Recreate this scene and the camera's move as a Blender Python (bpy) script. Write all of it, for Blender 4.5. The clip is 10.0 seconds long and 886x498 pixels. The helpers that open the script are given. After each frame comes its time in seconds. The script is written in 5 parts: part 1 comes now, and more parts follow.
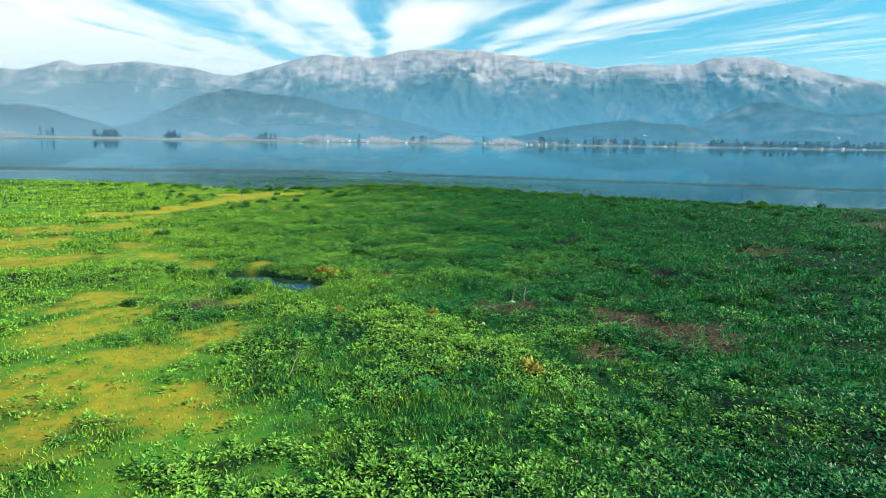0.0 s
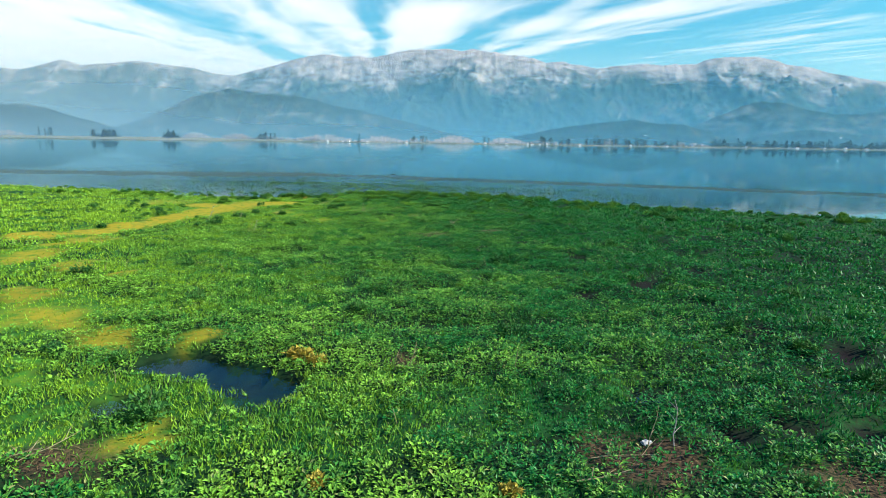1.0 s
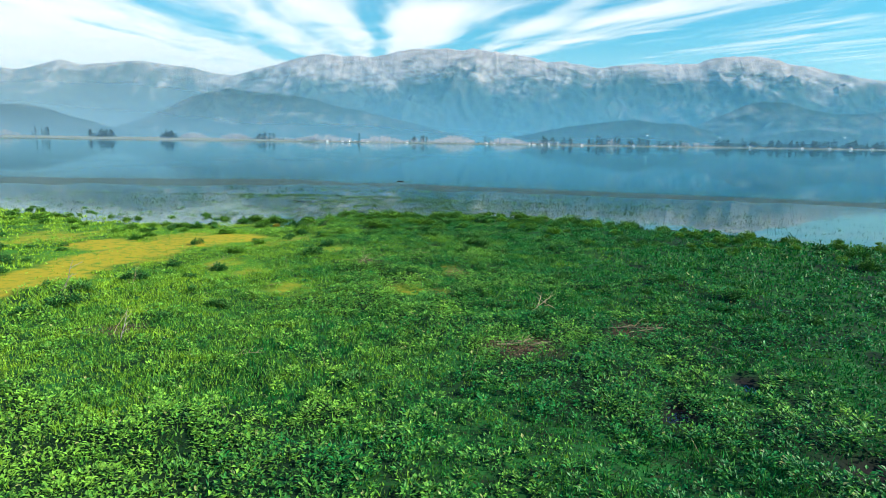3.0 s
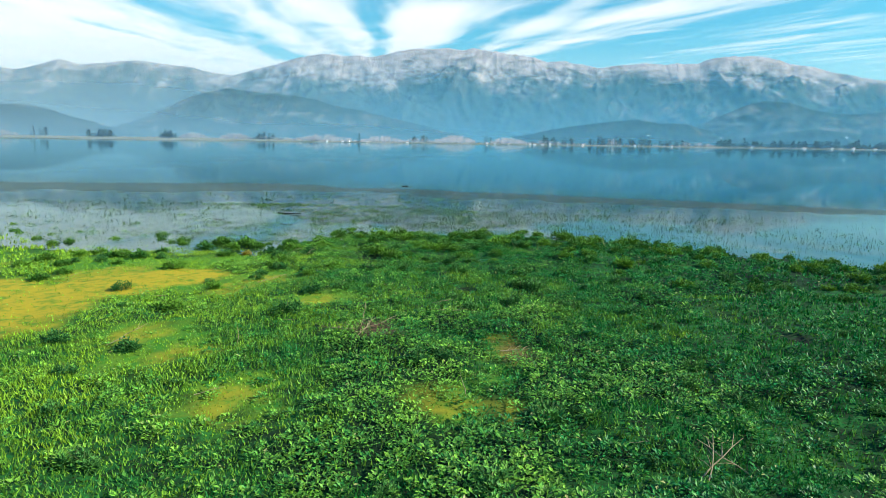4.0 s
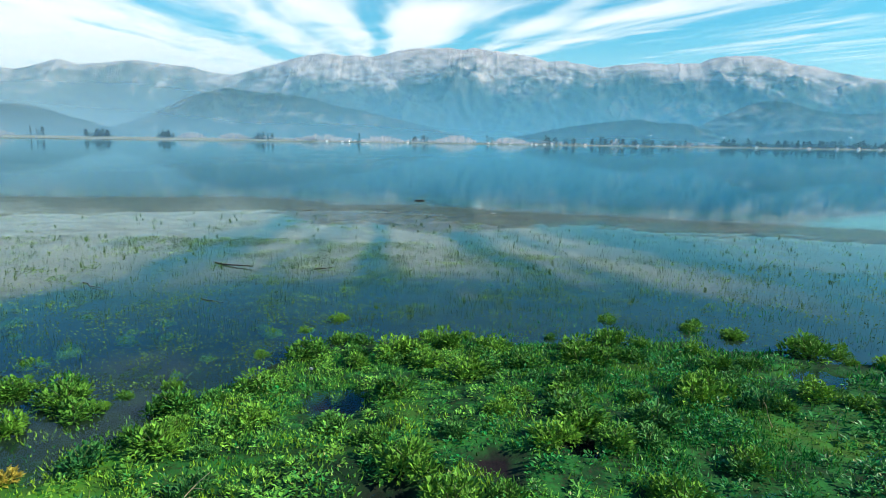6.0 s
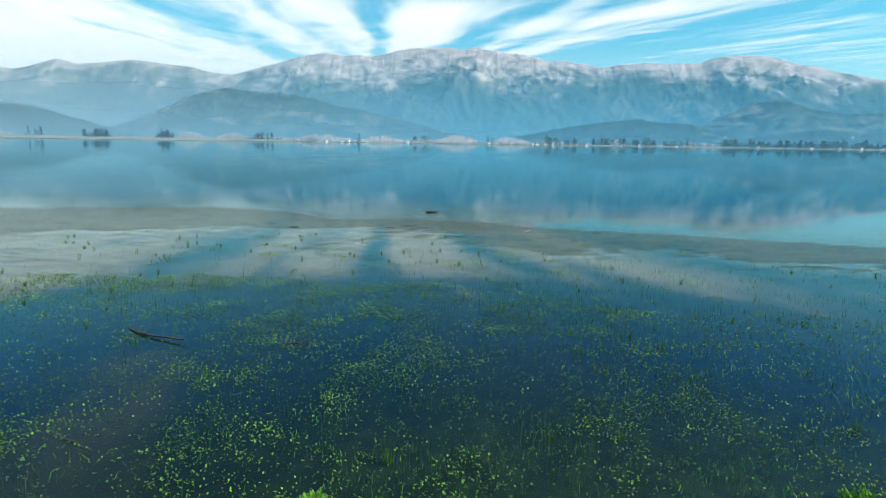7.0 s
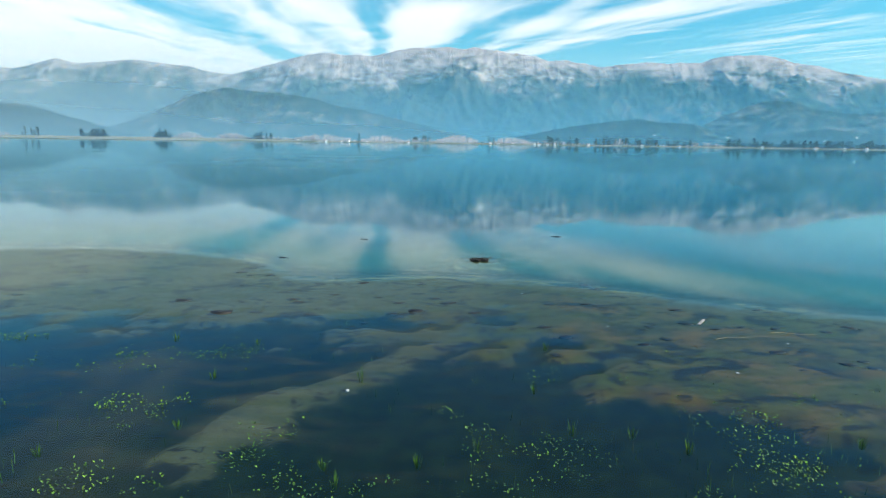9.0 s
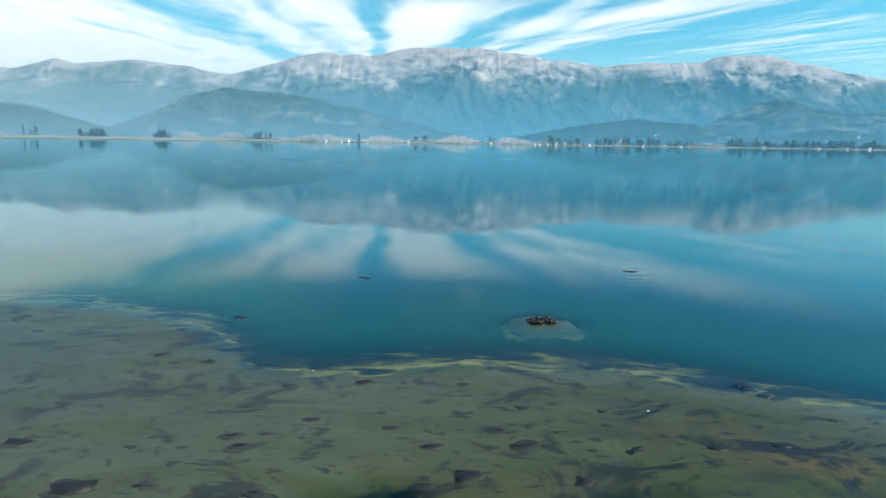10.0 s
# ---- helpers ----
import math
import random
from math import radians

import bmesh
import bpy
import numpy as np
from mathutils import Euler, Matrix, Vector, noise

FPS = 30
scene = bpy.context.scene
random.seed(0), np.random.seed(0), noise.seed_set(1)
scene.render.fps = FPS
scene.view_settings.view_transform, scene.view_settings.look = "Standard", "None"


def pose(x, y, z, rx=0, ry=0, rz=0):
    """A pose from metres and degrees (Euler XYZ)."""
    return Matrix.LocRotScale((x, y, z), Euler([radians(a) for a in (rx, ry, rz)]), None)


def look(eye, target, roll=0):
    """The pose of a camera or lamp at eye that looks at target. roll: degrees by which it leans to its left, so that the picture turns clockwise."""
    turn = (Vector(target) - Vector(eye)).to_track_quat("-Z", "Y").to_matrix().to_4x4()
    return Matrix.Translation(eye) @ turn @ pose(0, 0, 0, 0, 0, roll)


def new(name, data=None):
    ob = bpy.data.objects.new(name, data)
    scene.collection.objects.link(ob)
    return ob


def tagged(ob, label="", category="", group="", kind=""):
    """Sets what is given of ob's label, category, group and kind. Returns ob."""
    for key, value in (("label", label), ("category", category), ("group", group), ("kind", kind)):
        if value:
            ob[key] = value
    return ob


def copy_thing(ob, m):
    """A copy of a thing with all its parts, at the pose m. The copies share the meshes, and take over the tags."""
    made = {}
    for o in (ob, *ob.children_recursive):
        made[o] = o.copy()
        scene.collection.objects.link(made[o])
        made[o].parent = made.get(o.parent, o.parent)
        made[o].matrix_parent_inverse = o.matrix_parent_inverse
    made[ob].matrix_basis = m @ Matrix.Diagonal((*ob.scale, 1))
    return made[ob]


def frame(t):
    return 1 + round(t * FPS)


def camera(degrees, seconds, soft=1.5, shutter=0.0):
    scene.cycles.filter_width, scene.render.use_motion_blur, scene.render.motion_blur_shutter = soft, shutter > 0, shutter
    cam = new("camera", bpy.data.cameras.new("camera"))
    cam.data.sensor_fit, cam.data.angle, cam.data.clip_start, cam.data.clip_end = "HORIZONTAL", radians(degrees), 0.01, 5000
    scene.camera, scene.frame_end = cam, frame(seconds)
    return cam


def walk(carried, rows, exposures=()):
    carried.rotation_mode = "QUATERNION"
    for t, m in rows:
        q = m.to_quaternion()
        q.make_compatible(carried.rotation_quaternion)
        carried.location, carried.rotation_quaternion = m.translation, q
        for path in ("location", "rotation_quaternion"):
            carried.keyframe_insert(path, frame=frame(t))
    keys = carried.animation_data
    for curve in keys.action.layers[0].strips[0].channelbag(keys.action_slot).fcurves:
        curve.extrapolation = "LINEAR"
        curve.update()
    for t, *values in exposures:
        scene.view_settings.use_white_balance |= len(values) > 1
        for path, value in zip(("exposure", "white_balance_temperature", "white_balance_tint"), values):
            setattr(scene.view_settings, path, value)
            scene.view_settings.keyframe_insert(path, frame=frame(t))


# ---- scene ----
# camera: a drone some six metres up, flying out over the meadow to the lake
cam = camera(72, 10.0, 0.6)
EYES = [
    (0, 0.0, 0.0, 6.0), (1, -1.46, 10.74, 5.97), (2, -2.9, 21.45, 5.92), (3, -4.32, 32.13, 5.86),
    (4, -5.72, 42.75, 5.8), (5, -7.1, 53.32, 5.73), (6, -8.48, 63.82, 5.66), (7, -9.84, 74.23, 5.58),
    (8, -11.19, 84.54, 5.51), (9, -12.53, 94.75, 5.44), (10, -13.86, 104.83, 5.37)]
TILT, LEAN = radians(9.955), 0.85
walk(cam, [(t, look((x, y, z), (x, y + math.cos(TILT), z - math.sin(TILT)), LEAN)) for t, x, y, z in EYES],
     exposures=[(0, 0.42, 6500, 6), (10, 0.42, 6500, 6)])

SUN_TO = Vector((0.88, -0.22, 0.62)).normalized()


# ---------------------------------------------------------------- nodes
class Tree:
    """Short hand for building node trees."""

    def __init__(self, tree):
        self.tree = tree
        tree.nodes.clear()

    def add(self, kind):
        return self.tree.nodes.new(kind)

    def put(self, socket, value):
        if isinstance(value, bpy.types.NodeSocket):
            self.tree.links.new(value, socket)
        elif value is not None:
            if isinstance(value, tuple) and len(value) == 3 and socket.type == "RGBA":
                value = (*value, 1.0)
            socket.default_value = value

    def math(self, op, a, b=None, c=None, clamp=False):
        node = self.add("ShaderNodeMath")
        node.operation, node.use_clamp = op, clamp
        for socket, value in zip(node.inputs, (a, b, c)):
            self.put(socket, value)
        return node.outputs[0]

    def mix(self, fac, a, b, blend="MIX"):
        node = self.add("ShaderNodeMix")
        node.data_type, node.blend_type = "RGBA", blend
        self.put(node.inputs[0], fac)
        self.put(node.inputs[6], a)
        self.put(node.inputs[7], b)
        return node.outputs[2]

    def ramp(self, fac, *stops, ease="LINEAR"):
        node = self.add("ShaderNodeValToRGB")
        node.color_ramp.interpolation = ease
        while len(node.color_ramp.elements) < len(stops):
            node.color_ramp.elements.new(0.5)
        for el, (at, col) in zip(node.color_ramp.elements, stops):
            el.position = at
            el.color = (*col, 1) if isinstance(col, tuple) else (col, col, col, 1)
        self.put(node.inputs[0], fac)
        return node.outputs[0]

    def step(self, value, low, high):
        node = self.add("ShaderNodeMapRange")
        node.interpolation_type = "SMOOTHSTEP"
        for socket, v in zip(node.inputs, (value, low, high, 0.0, 1.0)):
            self.put(socket, v)
        return node.outputs[0]

    def noise(self, vector, scale, detail=3.0, rough=0.55, distort=0.0):
        node = self.add("ShaderNodeTexNoise")
        self.put(node.inputs["Vector"], vector)
        for name, v in (("Scale", scale), ("Detail", detail), ("Roughness", rough), ("Distortion", distort)):
            node.inputs[name].default_value = v
        return node.outputs["Fac"]

    def stretch(self, vector, x, y, z):
        node = self.add("ShaderNodeVectorMath")
        node.operation = "MULTIPLY"
        self.put(node.inputs[0], vector)
        node.inputs[1].default_value = (x, y, z)
        return node.outputs[0]

    def split(self, vector):
        node = self.add("ShaderNodeSeparateXYZ")
        self.put(node.inputs[0], vector)
        return node.outputs

    def join(self, x, y, z):
        node = self.add("ShaderNodeCombineXYZ")
        for socket, v in zip(node.inputs, (x, y, z)):
            self.put(socket, v)
        return node.outputs[0]

    def attribute(self, name):
        node = self.add("ShaderNodeAttribute")
        node.attribute_name = name
        return node.outputs["Fac"]

    def where(self):
        return self.add("ShaderNodeNewGeometry").outputs["Position"]

    def bump(self, height, strength, distance):
        node = self.add("ShaderNodeBump")
        self.put(node.inputs["Height"], height)
        node.inputs["Strength"].default_value, node.inputs["Distance"].default_value = strength, distance
        return node.outputs[0]

    def surface(self, colour, rough=0.8, normal=None, spec=0.3, metal=0.0):
        node = self.add("ShaderNodeBsdfPrincipled")
        self.put(node.inputs["Base Color"], colour)
        self.put(node.inputs["Roughness"], rough)
        self.put(node.inputs["Specular IOR Level"], spec)
        node.inputs["Metallic"].default_value = metal
        if normal is not None:
            self.put(node.inputs["Normal"], normal)
        return node.outputs[0]

    def blend(self, fac, a, b):
        node = self.add("ShaderNodeMixShader")
        self.put(node.inputs[0], fac)
        self.tree.links.new(a, node.inputs[1])
        self.tree.links.new(b, node.inputs[2])
        return node.outputs[0]

    def finish(self, shader):
        self.tree.links.new(shader, self.add("ShaderNodeOutputMaterial").inputs[0])


def material(name):
    m = bpy.data.materials.new(name)
    m.use_nodes = True
    return m, Tree(m.node_tree)


# ---------------------------------------------------------------- sky and sun
world = bpy.data.worlds.new("sky")
scene.world = world
world.use_nodes = True
n = Tree(world.node_tree)
sky = n.add("ShaderNodeTexSky")
sky.sky_type, sky.sun_disc = "NISHITA", False
sky.sun_elevation = math.asin(SUN_TO.z)
sky.sun_rotation = math.atan2(SUN_TO.x, SUN_TO.y)
sky.air_density, sky.dust_density, sky.ozone_density = 1.0, 0.3, 2.0
way = n.add("ShaderNodeTexCoord").outputs["Generated"]
dx, dy, dz = n.split(way)
# high cirrus in long parallel bands, seen as a fan that closes low over the mountains
rise = n.math("SUBTRACT", dz, 0.1)
lift = n.math("MULTIPLY", n.math("ADD", rise, n.math("SQRT", n.math("MULTIPLY_ADD", rise, rise, 0.003))), 0.5)
px, py = n.math("DIVIDE", dx, lift), n.math("DIVIDE", dy, lift)
plane = n.join(px, py, 0.0)
sway = n.math("MULTIPLY", n.math("SUBTRACT", n.noise(n.stretch(plane, 0.5, 0.10, 1), 1.0, 2.0), 0.5), 1.3)
across = n.math("ADD", n.math("MULTIPLY_ADD", n.math("SUBTRACT", n.math("MINIMUM", py, 24.0), 9.0), 0.09, px), sway)
bands = n.ramp(n.math("MULTIPLY_ADD", across, 1 / 18, 0.5),
               (0.00, 0.95), (0.070, 0.93), (0.092, 0.70), (0.115, 0.92), (0.185, 0.90), (0.225, 0.48), (0.258, 0.26), (0.290, 0.36),
               (0.318, 0.72), (0.342, 0.78), (0.360, 0.56), (0.380, 0.60), (0.396, 0.84), (0.420, 0.80), (0.434, 0.32), (0.446, 0.30),
               (0.462, 0.88), (0.475, 1.0), (0.505, 1.0), (0.535, 0.62), (0.562, 0.26), (0.580, 0.30), (0.596, 0.72), (0.612, 0.62), (0.626, 0.42),
               (0.650, 0.74), (0.690, 0.72), (0.718, 0.40), (0.738, 0.52), (0.77, 0.20), (0.86, 0.14), (0.92, 0.36))
slant = n.join(n.math("MULTIPLY_ADD", py, 0.15, n.math("MULTIPLY", px, 0.8)), n.math("MULTIPLY", py, 0.20), 0.0)
wisps = n.noise(slant, 1.0, 5.0, 0.6, 0.7)
fine = n.noise(n.stretch(plane, 3.2, 0.3, 1), 1.0, 3.0, 0.55, 0.3)
veil = n.math("ADD", n.math("MULTIPLY_ADD", wisps, 1.5, -0.10), n.math("ADD", n.math("MULTIPLY", fine, 0.1), 0.06))
cover = n.step(n.math("ADD", bands, n.math("SUBTRACT", veil, 0.75)), 0.12, 1.0)
low = n.step(dz, 0.085, 0.17)
pale = n.math("MULTIPLY_ADD", n.math("SUBTRACT", 1.0, low), 0.25, 0.03)
cover = n.math("MAXIMUM", n.math("MULTIPLY", cover, 0.96), pale)
# the bands thin out overhead
cover = n.math("MULTIPLY", cover, n.math("SUBTRACT", 1.0, n.math("MULTIPLY", n.step(dz, 0.198, 0.230), n.math("MULTIPLY_ADD", n.step(n.noise(n.stretch(plane, 0.55, 0.22, 1), 1.0, 3.0), 0.56, 0.68), -0.45, 0.96))))
blue = n.mix(1.0, sky.outputs[0], (0.42, 1.20, 1.26), "MULTIPLY")
blue = n.mix(n.step(dz, 0.19, 0.34), blue, n.mix(1.0, blue, (0.32, 0.80, 1.28), "MULTIPLY"))
colour = n.mix(cover, blue, (10.1, 10.0, 9.7))
back = n.add("ShaderNodeBackground")
n.put(back.inputs[0], colour)
back.inputs[1].default_value = 0.1
n.tree.links.new(back.outputs[0], n.add("ShaderNodeOutputWorld").inputs[0])

sun = new("sun", bpy.data.lights.new("sun", "SUN"))
sun.data.energy, sun.data.angle, sun.data.color = 5.8, radians(0.6), (1.0, 0.94, 0.82)
sun.matrix_world = look(SUN_TO * 100, (0, 0, 0))


# ---------------------------------------------------------------- fields of the plan
def lattice(x, y, seed):
    h = np.sin(x * 127.1 + y * 311.7 + seed * 74.7) * 43758.5453
    return h - np.floor(h)


def value_noise(x, y, seed=0):
    xi, yi = np.floor(x), np.floor(y)
    fx, fy = x - xi, y - yi
    fx, fy = fx * fx * (3 - 2 * fx), fy * fy * (3 - 2 * fy)
    a, b = lattice(xi, yi, seed), lattice(xi + 1, yi, seed)
    c, d = lattice(xi, yi + 1, seed), lattice(xi + 1, yi + 1, seed)
    return a + (b - a) * fx + (c - a) * fy + (a - b - c + d) * fx * fy


def fractal(x, y, seed=0, octaves=4):
    total, size, weight = 0, 1.0, 0.5
    for k in range(octaves):
        total = total + weight * value_noise(x * size + 17.3 * k, y * size - 9.1 * k, seed + k)
        size, weight = size * 2.03, weight * 0.5
    return total / (1 - 0.5 ** octaves)


def smooth(v, low, high):
    t = np.clip((v - low) / (high - low), 0, 1)
    return t * t * (3 - 2 * t)


def line(pairs):
    xs, ys = zip(*pairs)
    return lambda x: np.interp(x, xs, ys)


# edge of the meadow, inner and outer edge of the mud bar, and the far shore, as y over x
meadow_edge = line([(-60, 86), (-40, 80), (-30, 75.5), (-25, 73.6), (-19, 73.2), (-15.2, 73.5), (-13.5, 77), (-12, 79.6),
                    (-9, 80.4), (-3, 80.6), (0, 79.6), (3, 79), (6, 78), (8, 77), (10, 74.8), (13, 73.6), (17.6, 69),
                    (25, 66), (40, 62), (60, 58)])
bar_outer = line([(-60, 121), (-42, 122.7), (-31, 125), (-26, 124.6), (-21.5, 122.8), (-19.5, 120.5), (-18.5, 119.1),
                  (-17, 118.6), (-13.5, 119.4), (-10, 119.4), (-6, 117.6), (-3, 115.8), (2, 114.2), (12.7, 110.8),
                  (30, 104), (60, 92)])
bar_inner = line([(-60, 108), (-31, 110.5), (-25, 112), (-17, 112), (-12, 111.5), (-9.5, 108.5), (-4.7, 105.5), (2, 105),
                  (8, 103.5), (30, 96), (60, 84)])
far_shore = line([(-7000, 1300), (-1500, 1350), (-600, 1500), (-400, 1950), (0, 2120), (700, 2100), (1300, 1980), (7000, 1900)])
POND = [(-8.7, 26.2, 1.0), (-7.7, 25.8, 1.1), (-6.5, 25.2, 1.1), (-5.5, 24.6, 1.0), (-5.9, 23.8, 0.6), (-8.8, 23.5, 0.6)]
POND_RIM = [(-7, 24.4, 3.6)]
ISLAND = (-10.8, 122.8)
# dark pools in the bar
POOLS = [(-13.0, 108.9, 1.0), (-12.6, 110.7, 0.9), (-11.8, 111.7, 0.9), (-10.8, 113.3, 0.7), (-10.1, 114.9, 0.5), (-9.4, 111.2, 0.8), (-10.1, 110.1, 0.6), (-9.8, 109.0, 0.9), (-10.8, 108.8, 0.8), (-12.1, 108.9, 1.0)]


def discs(x, y, rows):
    """How far a place lies inside any of some soft discs."""
    best = np.full_like(x, -1.0)
    for cx, cy, r in rows:
        best = np.maximum(best, 1 - np.hypot(x - cx, y - cy) / r)
    return best


# lawns of low yellow moss and grass
MOSS = [(-19.5, 66, 4.5), (-21.5, 57, 4), (-22, 47, 4.5), (-25, 41, 6), (-24.5, 34, 6), (-20, 28, 4.5), (-15, 29.5, 3.4),
        (-13, 21.5, 3.2), (-12.0, 17, 3.4), (-9, 14.5, 4.5), (-6.5, 16.8, 2.6), (-5.2, 11, 3.2), (-18, 66.5, 5.5), (-22, 62, 6.5),
        (-14, 66.8, 3.4), (-16.5, 71.5, 3.4), (-20.5, 70, 4), (-10.2, 55.3, 1.8), (-14.2, 58.6, 2.6), (-30, 22, 7), (-34, 48, 7),
        (-11, 27.6, 2.6), (-10, 63.8, 2.2), (-5, 55.2, 2.0), (-3.9, 58.9, 1.6), (-28, 67, 6)]
# where the moss has turned gold
GILT = [(-20.7, 28, 2.5), (-18.0, 28.8, 2.2), (-24.7, 38, 4), (-23, 33, 3.5), (-22.2, 45, 3), (-21.7, 40, 3), (-18.3, 37.6, 1.8), (-16.6, 32.7, 1.8),
        (-14, 29.9, 1.9), (-11.1, 27.8, 1.7), (-8.6, 27.9, 1.3), (-15.1, 36.6, 1.3), (-7.3, 21.8, 1.1), (-12.9, 21.4, 1.9), (-11.2, 20, 1.6),
        (-9.6, 13.5, 2.1), (-7.6, 12.7, 2.0), (-6.9, 17.8, 1.5), (-6.1, 13, 1.5), (-8, 11.1, 1.8), (-4.8, 11.9, 1.0), (-8.2, 15.8, 1.6), (-11.6, 17.6, 2),
        (-18.8, 61.3, 3), (-19.7, 64.1, 3), (-20.1, 67.6, 2.6), (-13.9, 65.3, 1.4), (-12.8, 67.2, 1.4), (-12.9, 58, 1.1), (-14.7, 59.3, 1.3),
        (-10.2, 55.3, 1.3), (-10.2, 63.8, 0.9), (-5.7, 55.5, 1.2), (-4.3, 55, 0.9), (-3.9, 58.9, 1.1), (-27, 66.8, 3.5)]
BROWN = [(17.8, 33.3, 2.2), (13.9, 29.3, 1.6), (6, 19.6, 2.0), (7.8, 18, 2.3), (2.4, 21.5, 1.7), (33.6, 46.4, 2.5),
         (-8.4, 20.8, 1.4), (-7.8, 60.2, 1.7), (-3.7, 58.8, 1.3), (-2, 48.7, 1.4), (1.7, 50.4, 1.5), (-13.6, 71.6, 0.9),
         (-2.3, 26.4, 0.8), (4.5, 16.5, 1.4), (-14, 49.5, 1.2)]
PATH = [(-23.2, 48.4, 2.2), (-22.2, 50.8, 2.1), (-21.6, 53, 2.1), (-21.3, 55.2, 2.3), (-20.8, 57.8, 2.5), (-20.4, 60.4, 2.7), (-19.7, 63.2, 2.8),
        (-18.6, 66, 2.8), (-16.6, 67.6, 2.2), (-25.5, 46.5, 2.2), (-22.6, 64.8, 2.4)]
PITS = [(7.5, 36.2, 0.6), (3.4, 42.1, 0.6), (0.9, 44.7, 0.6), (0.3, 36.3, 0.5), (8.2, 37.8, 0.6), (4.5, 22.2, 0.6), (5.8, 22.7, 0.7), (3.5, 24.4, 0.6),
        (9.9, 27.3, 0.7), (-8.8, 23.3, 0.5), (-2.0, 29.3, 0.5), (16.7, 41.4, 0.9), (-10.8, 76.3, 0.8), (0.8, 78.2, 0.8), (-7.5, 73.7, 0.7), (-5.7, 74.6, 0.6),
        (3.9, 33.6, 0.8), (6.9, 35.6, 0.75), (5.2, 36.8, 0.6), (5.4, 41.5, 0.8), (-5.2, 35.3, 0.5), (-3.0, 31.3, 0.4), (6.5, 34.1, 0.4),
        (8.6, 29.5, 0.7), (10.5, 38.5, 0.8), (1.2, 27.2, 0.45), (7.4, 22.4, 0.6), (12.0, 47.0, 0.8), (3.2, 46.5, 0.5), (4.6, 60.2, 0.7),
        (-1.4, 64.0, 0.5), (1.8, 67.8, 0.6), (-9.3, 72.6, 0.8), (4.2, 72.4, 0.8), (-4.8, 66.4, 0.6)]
GOLD = [(-0.4, 18.1, 2.4), (1.2, 16.2, 2.2), (2.6, 14.6, 1.8), (-1.9, 19.8, 1.6), (-4.8, 20.5, 1.3), (-5.3, 26.3, 0.8),
        (-3.0, 24, 1.2)]


def inland(x, y):
    wob = (fractal(x * 0.35, y * 0.35, 5) - 0.5) * 3.0 + (fractal(x * 1.3, y * 1.3, 8, 2) - 0.5) * 1.2
    return meadow_edge(x) + wob - y


def drift_at(x, y):
    """Above 0 where broad-leaved weeds grow in thick drifts; few on the sunny side, many on the other."""
    side = x + 0.137 * y
    d = 0.62 * fractal(x * 0.20, y * 0.26, 95, 3) + 0.38 * fractal(x * 0.75, y * 0.9, 96, 3)
    need = 0.60 - 0.15 * smooth(side, -13, 3) + 0.13 * smooth(y, 42, 62)
    return d - need + 0.16 * np.maximum(gold_at(x, y), 0)


def path_at(x, y):
    """Golden moss: a strip that winds down to the water, and patches beside it."""
    rough = fractal(x * 1.6, y * 1.2, 27, 3) - 0.5
    gilt = (0.82 - 0.2 * smooth(y, 46, 56)) * smooth(discs(x, y, GILT) + rough * 1.3 + (fractal(x * 0.7, y * 0.7, 28, 2) - 0.5) * 0.8, 0.1, 0.6)
    return np.maximum(smooth(discs(x, y, PATH) + rough * 0.7, 0.05, 0.35), gilt)


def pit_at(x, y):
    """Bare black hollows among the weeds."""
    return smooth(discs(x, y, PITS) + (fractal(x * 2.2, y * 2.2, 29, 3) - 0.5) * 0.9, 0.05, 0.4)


def moss_at(x, y):
    wob = (fractal(x * 0.6, y * 0.6, 21) - 0.5) * 1.5 + (fractal(x * 1.9, y * 1.9, 23, 4) - 0.5) * 1.3
    inside, path = discs(x, y, MOSS), path_at(x, y)
    # thin lawn over much of the sunny side
    inside = np.maximum(inside, 0.50 * np.maximum(smooth(-(x + 0.137 * y), 0.5, 8) * smooth(y, 34, 20), 0.42 * smooth(y, 54, 66)) - 0.25)
    return smooth(inside + wob * smooth(inside, -0.4, 0.2), 0.0, 0.8) * (1 - 0.9 * smooth(drift_at(x, y), -0.02, 0.03)) * (1 - path) + path


def brown_at(x, y):
    return smooth(discs(x, y, BROWN) + (fractal(x * 1.4, y * 1.4, 31, 3) - 0.5) * 1.0, 0.2, 0.6)


def gold_at(x, y):
    return smooth(discs(x, y, GOLD) + (fractal(x * 1.1, y * 1.1, 41, 3) - 0.5) * 0.8, 0.1, 0.5)


def pond_at(x, y):
    return smooth(discs(x, y, POND) + (fractal(x * 1.5, y * 1.5, 51, 3) - 0.5) * 0.6, 0.1, 0.4)


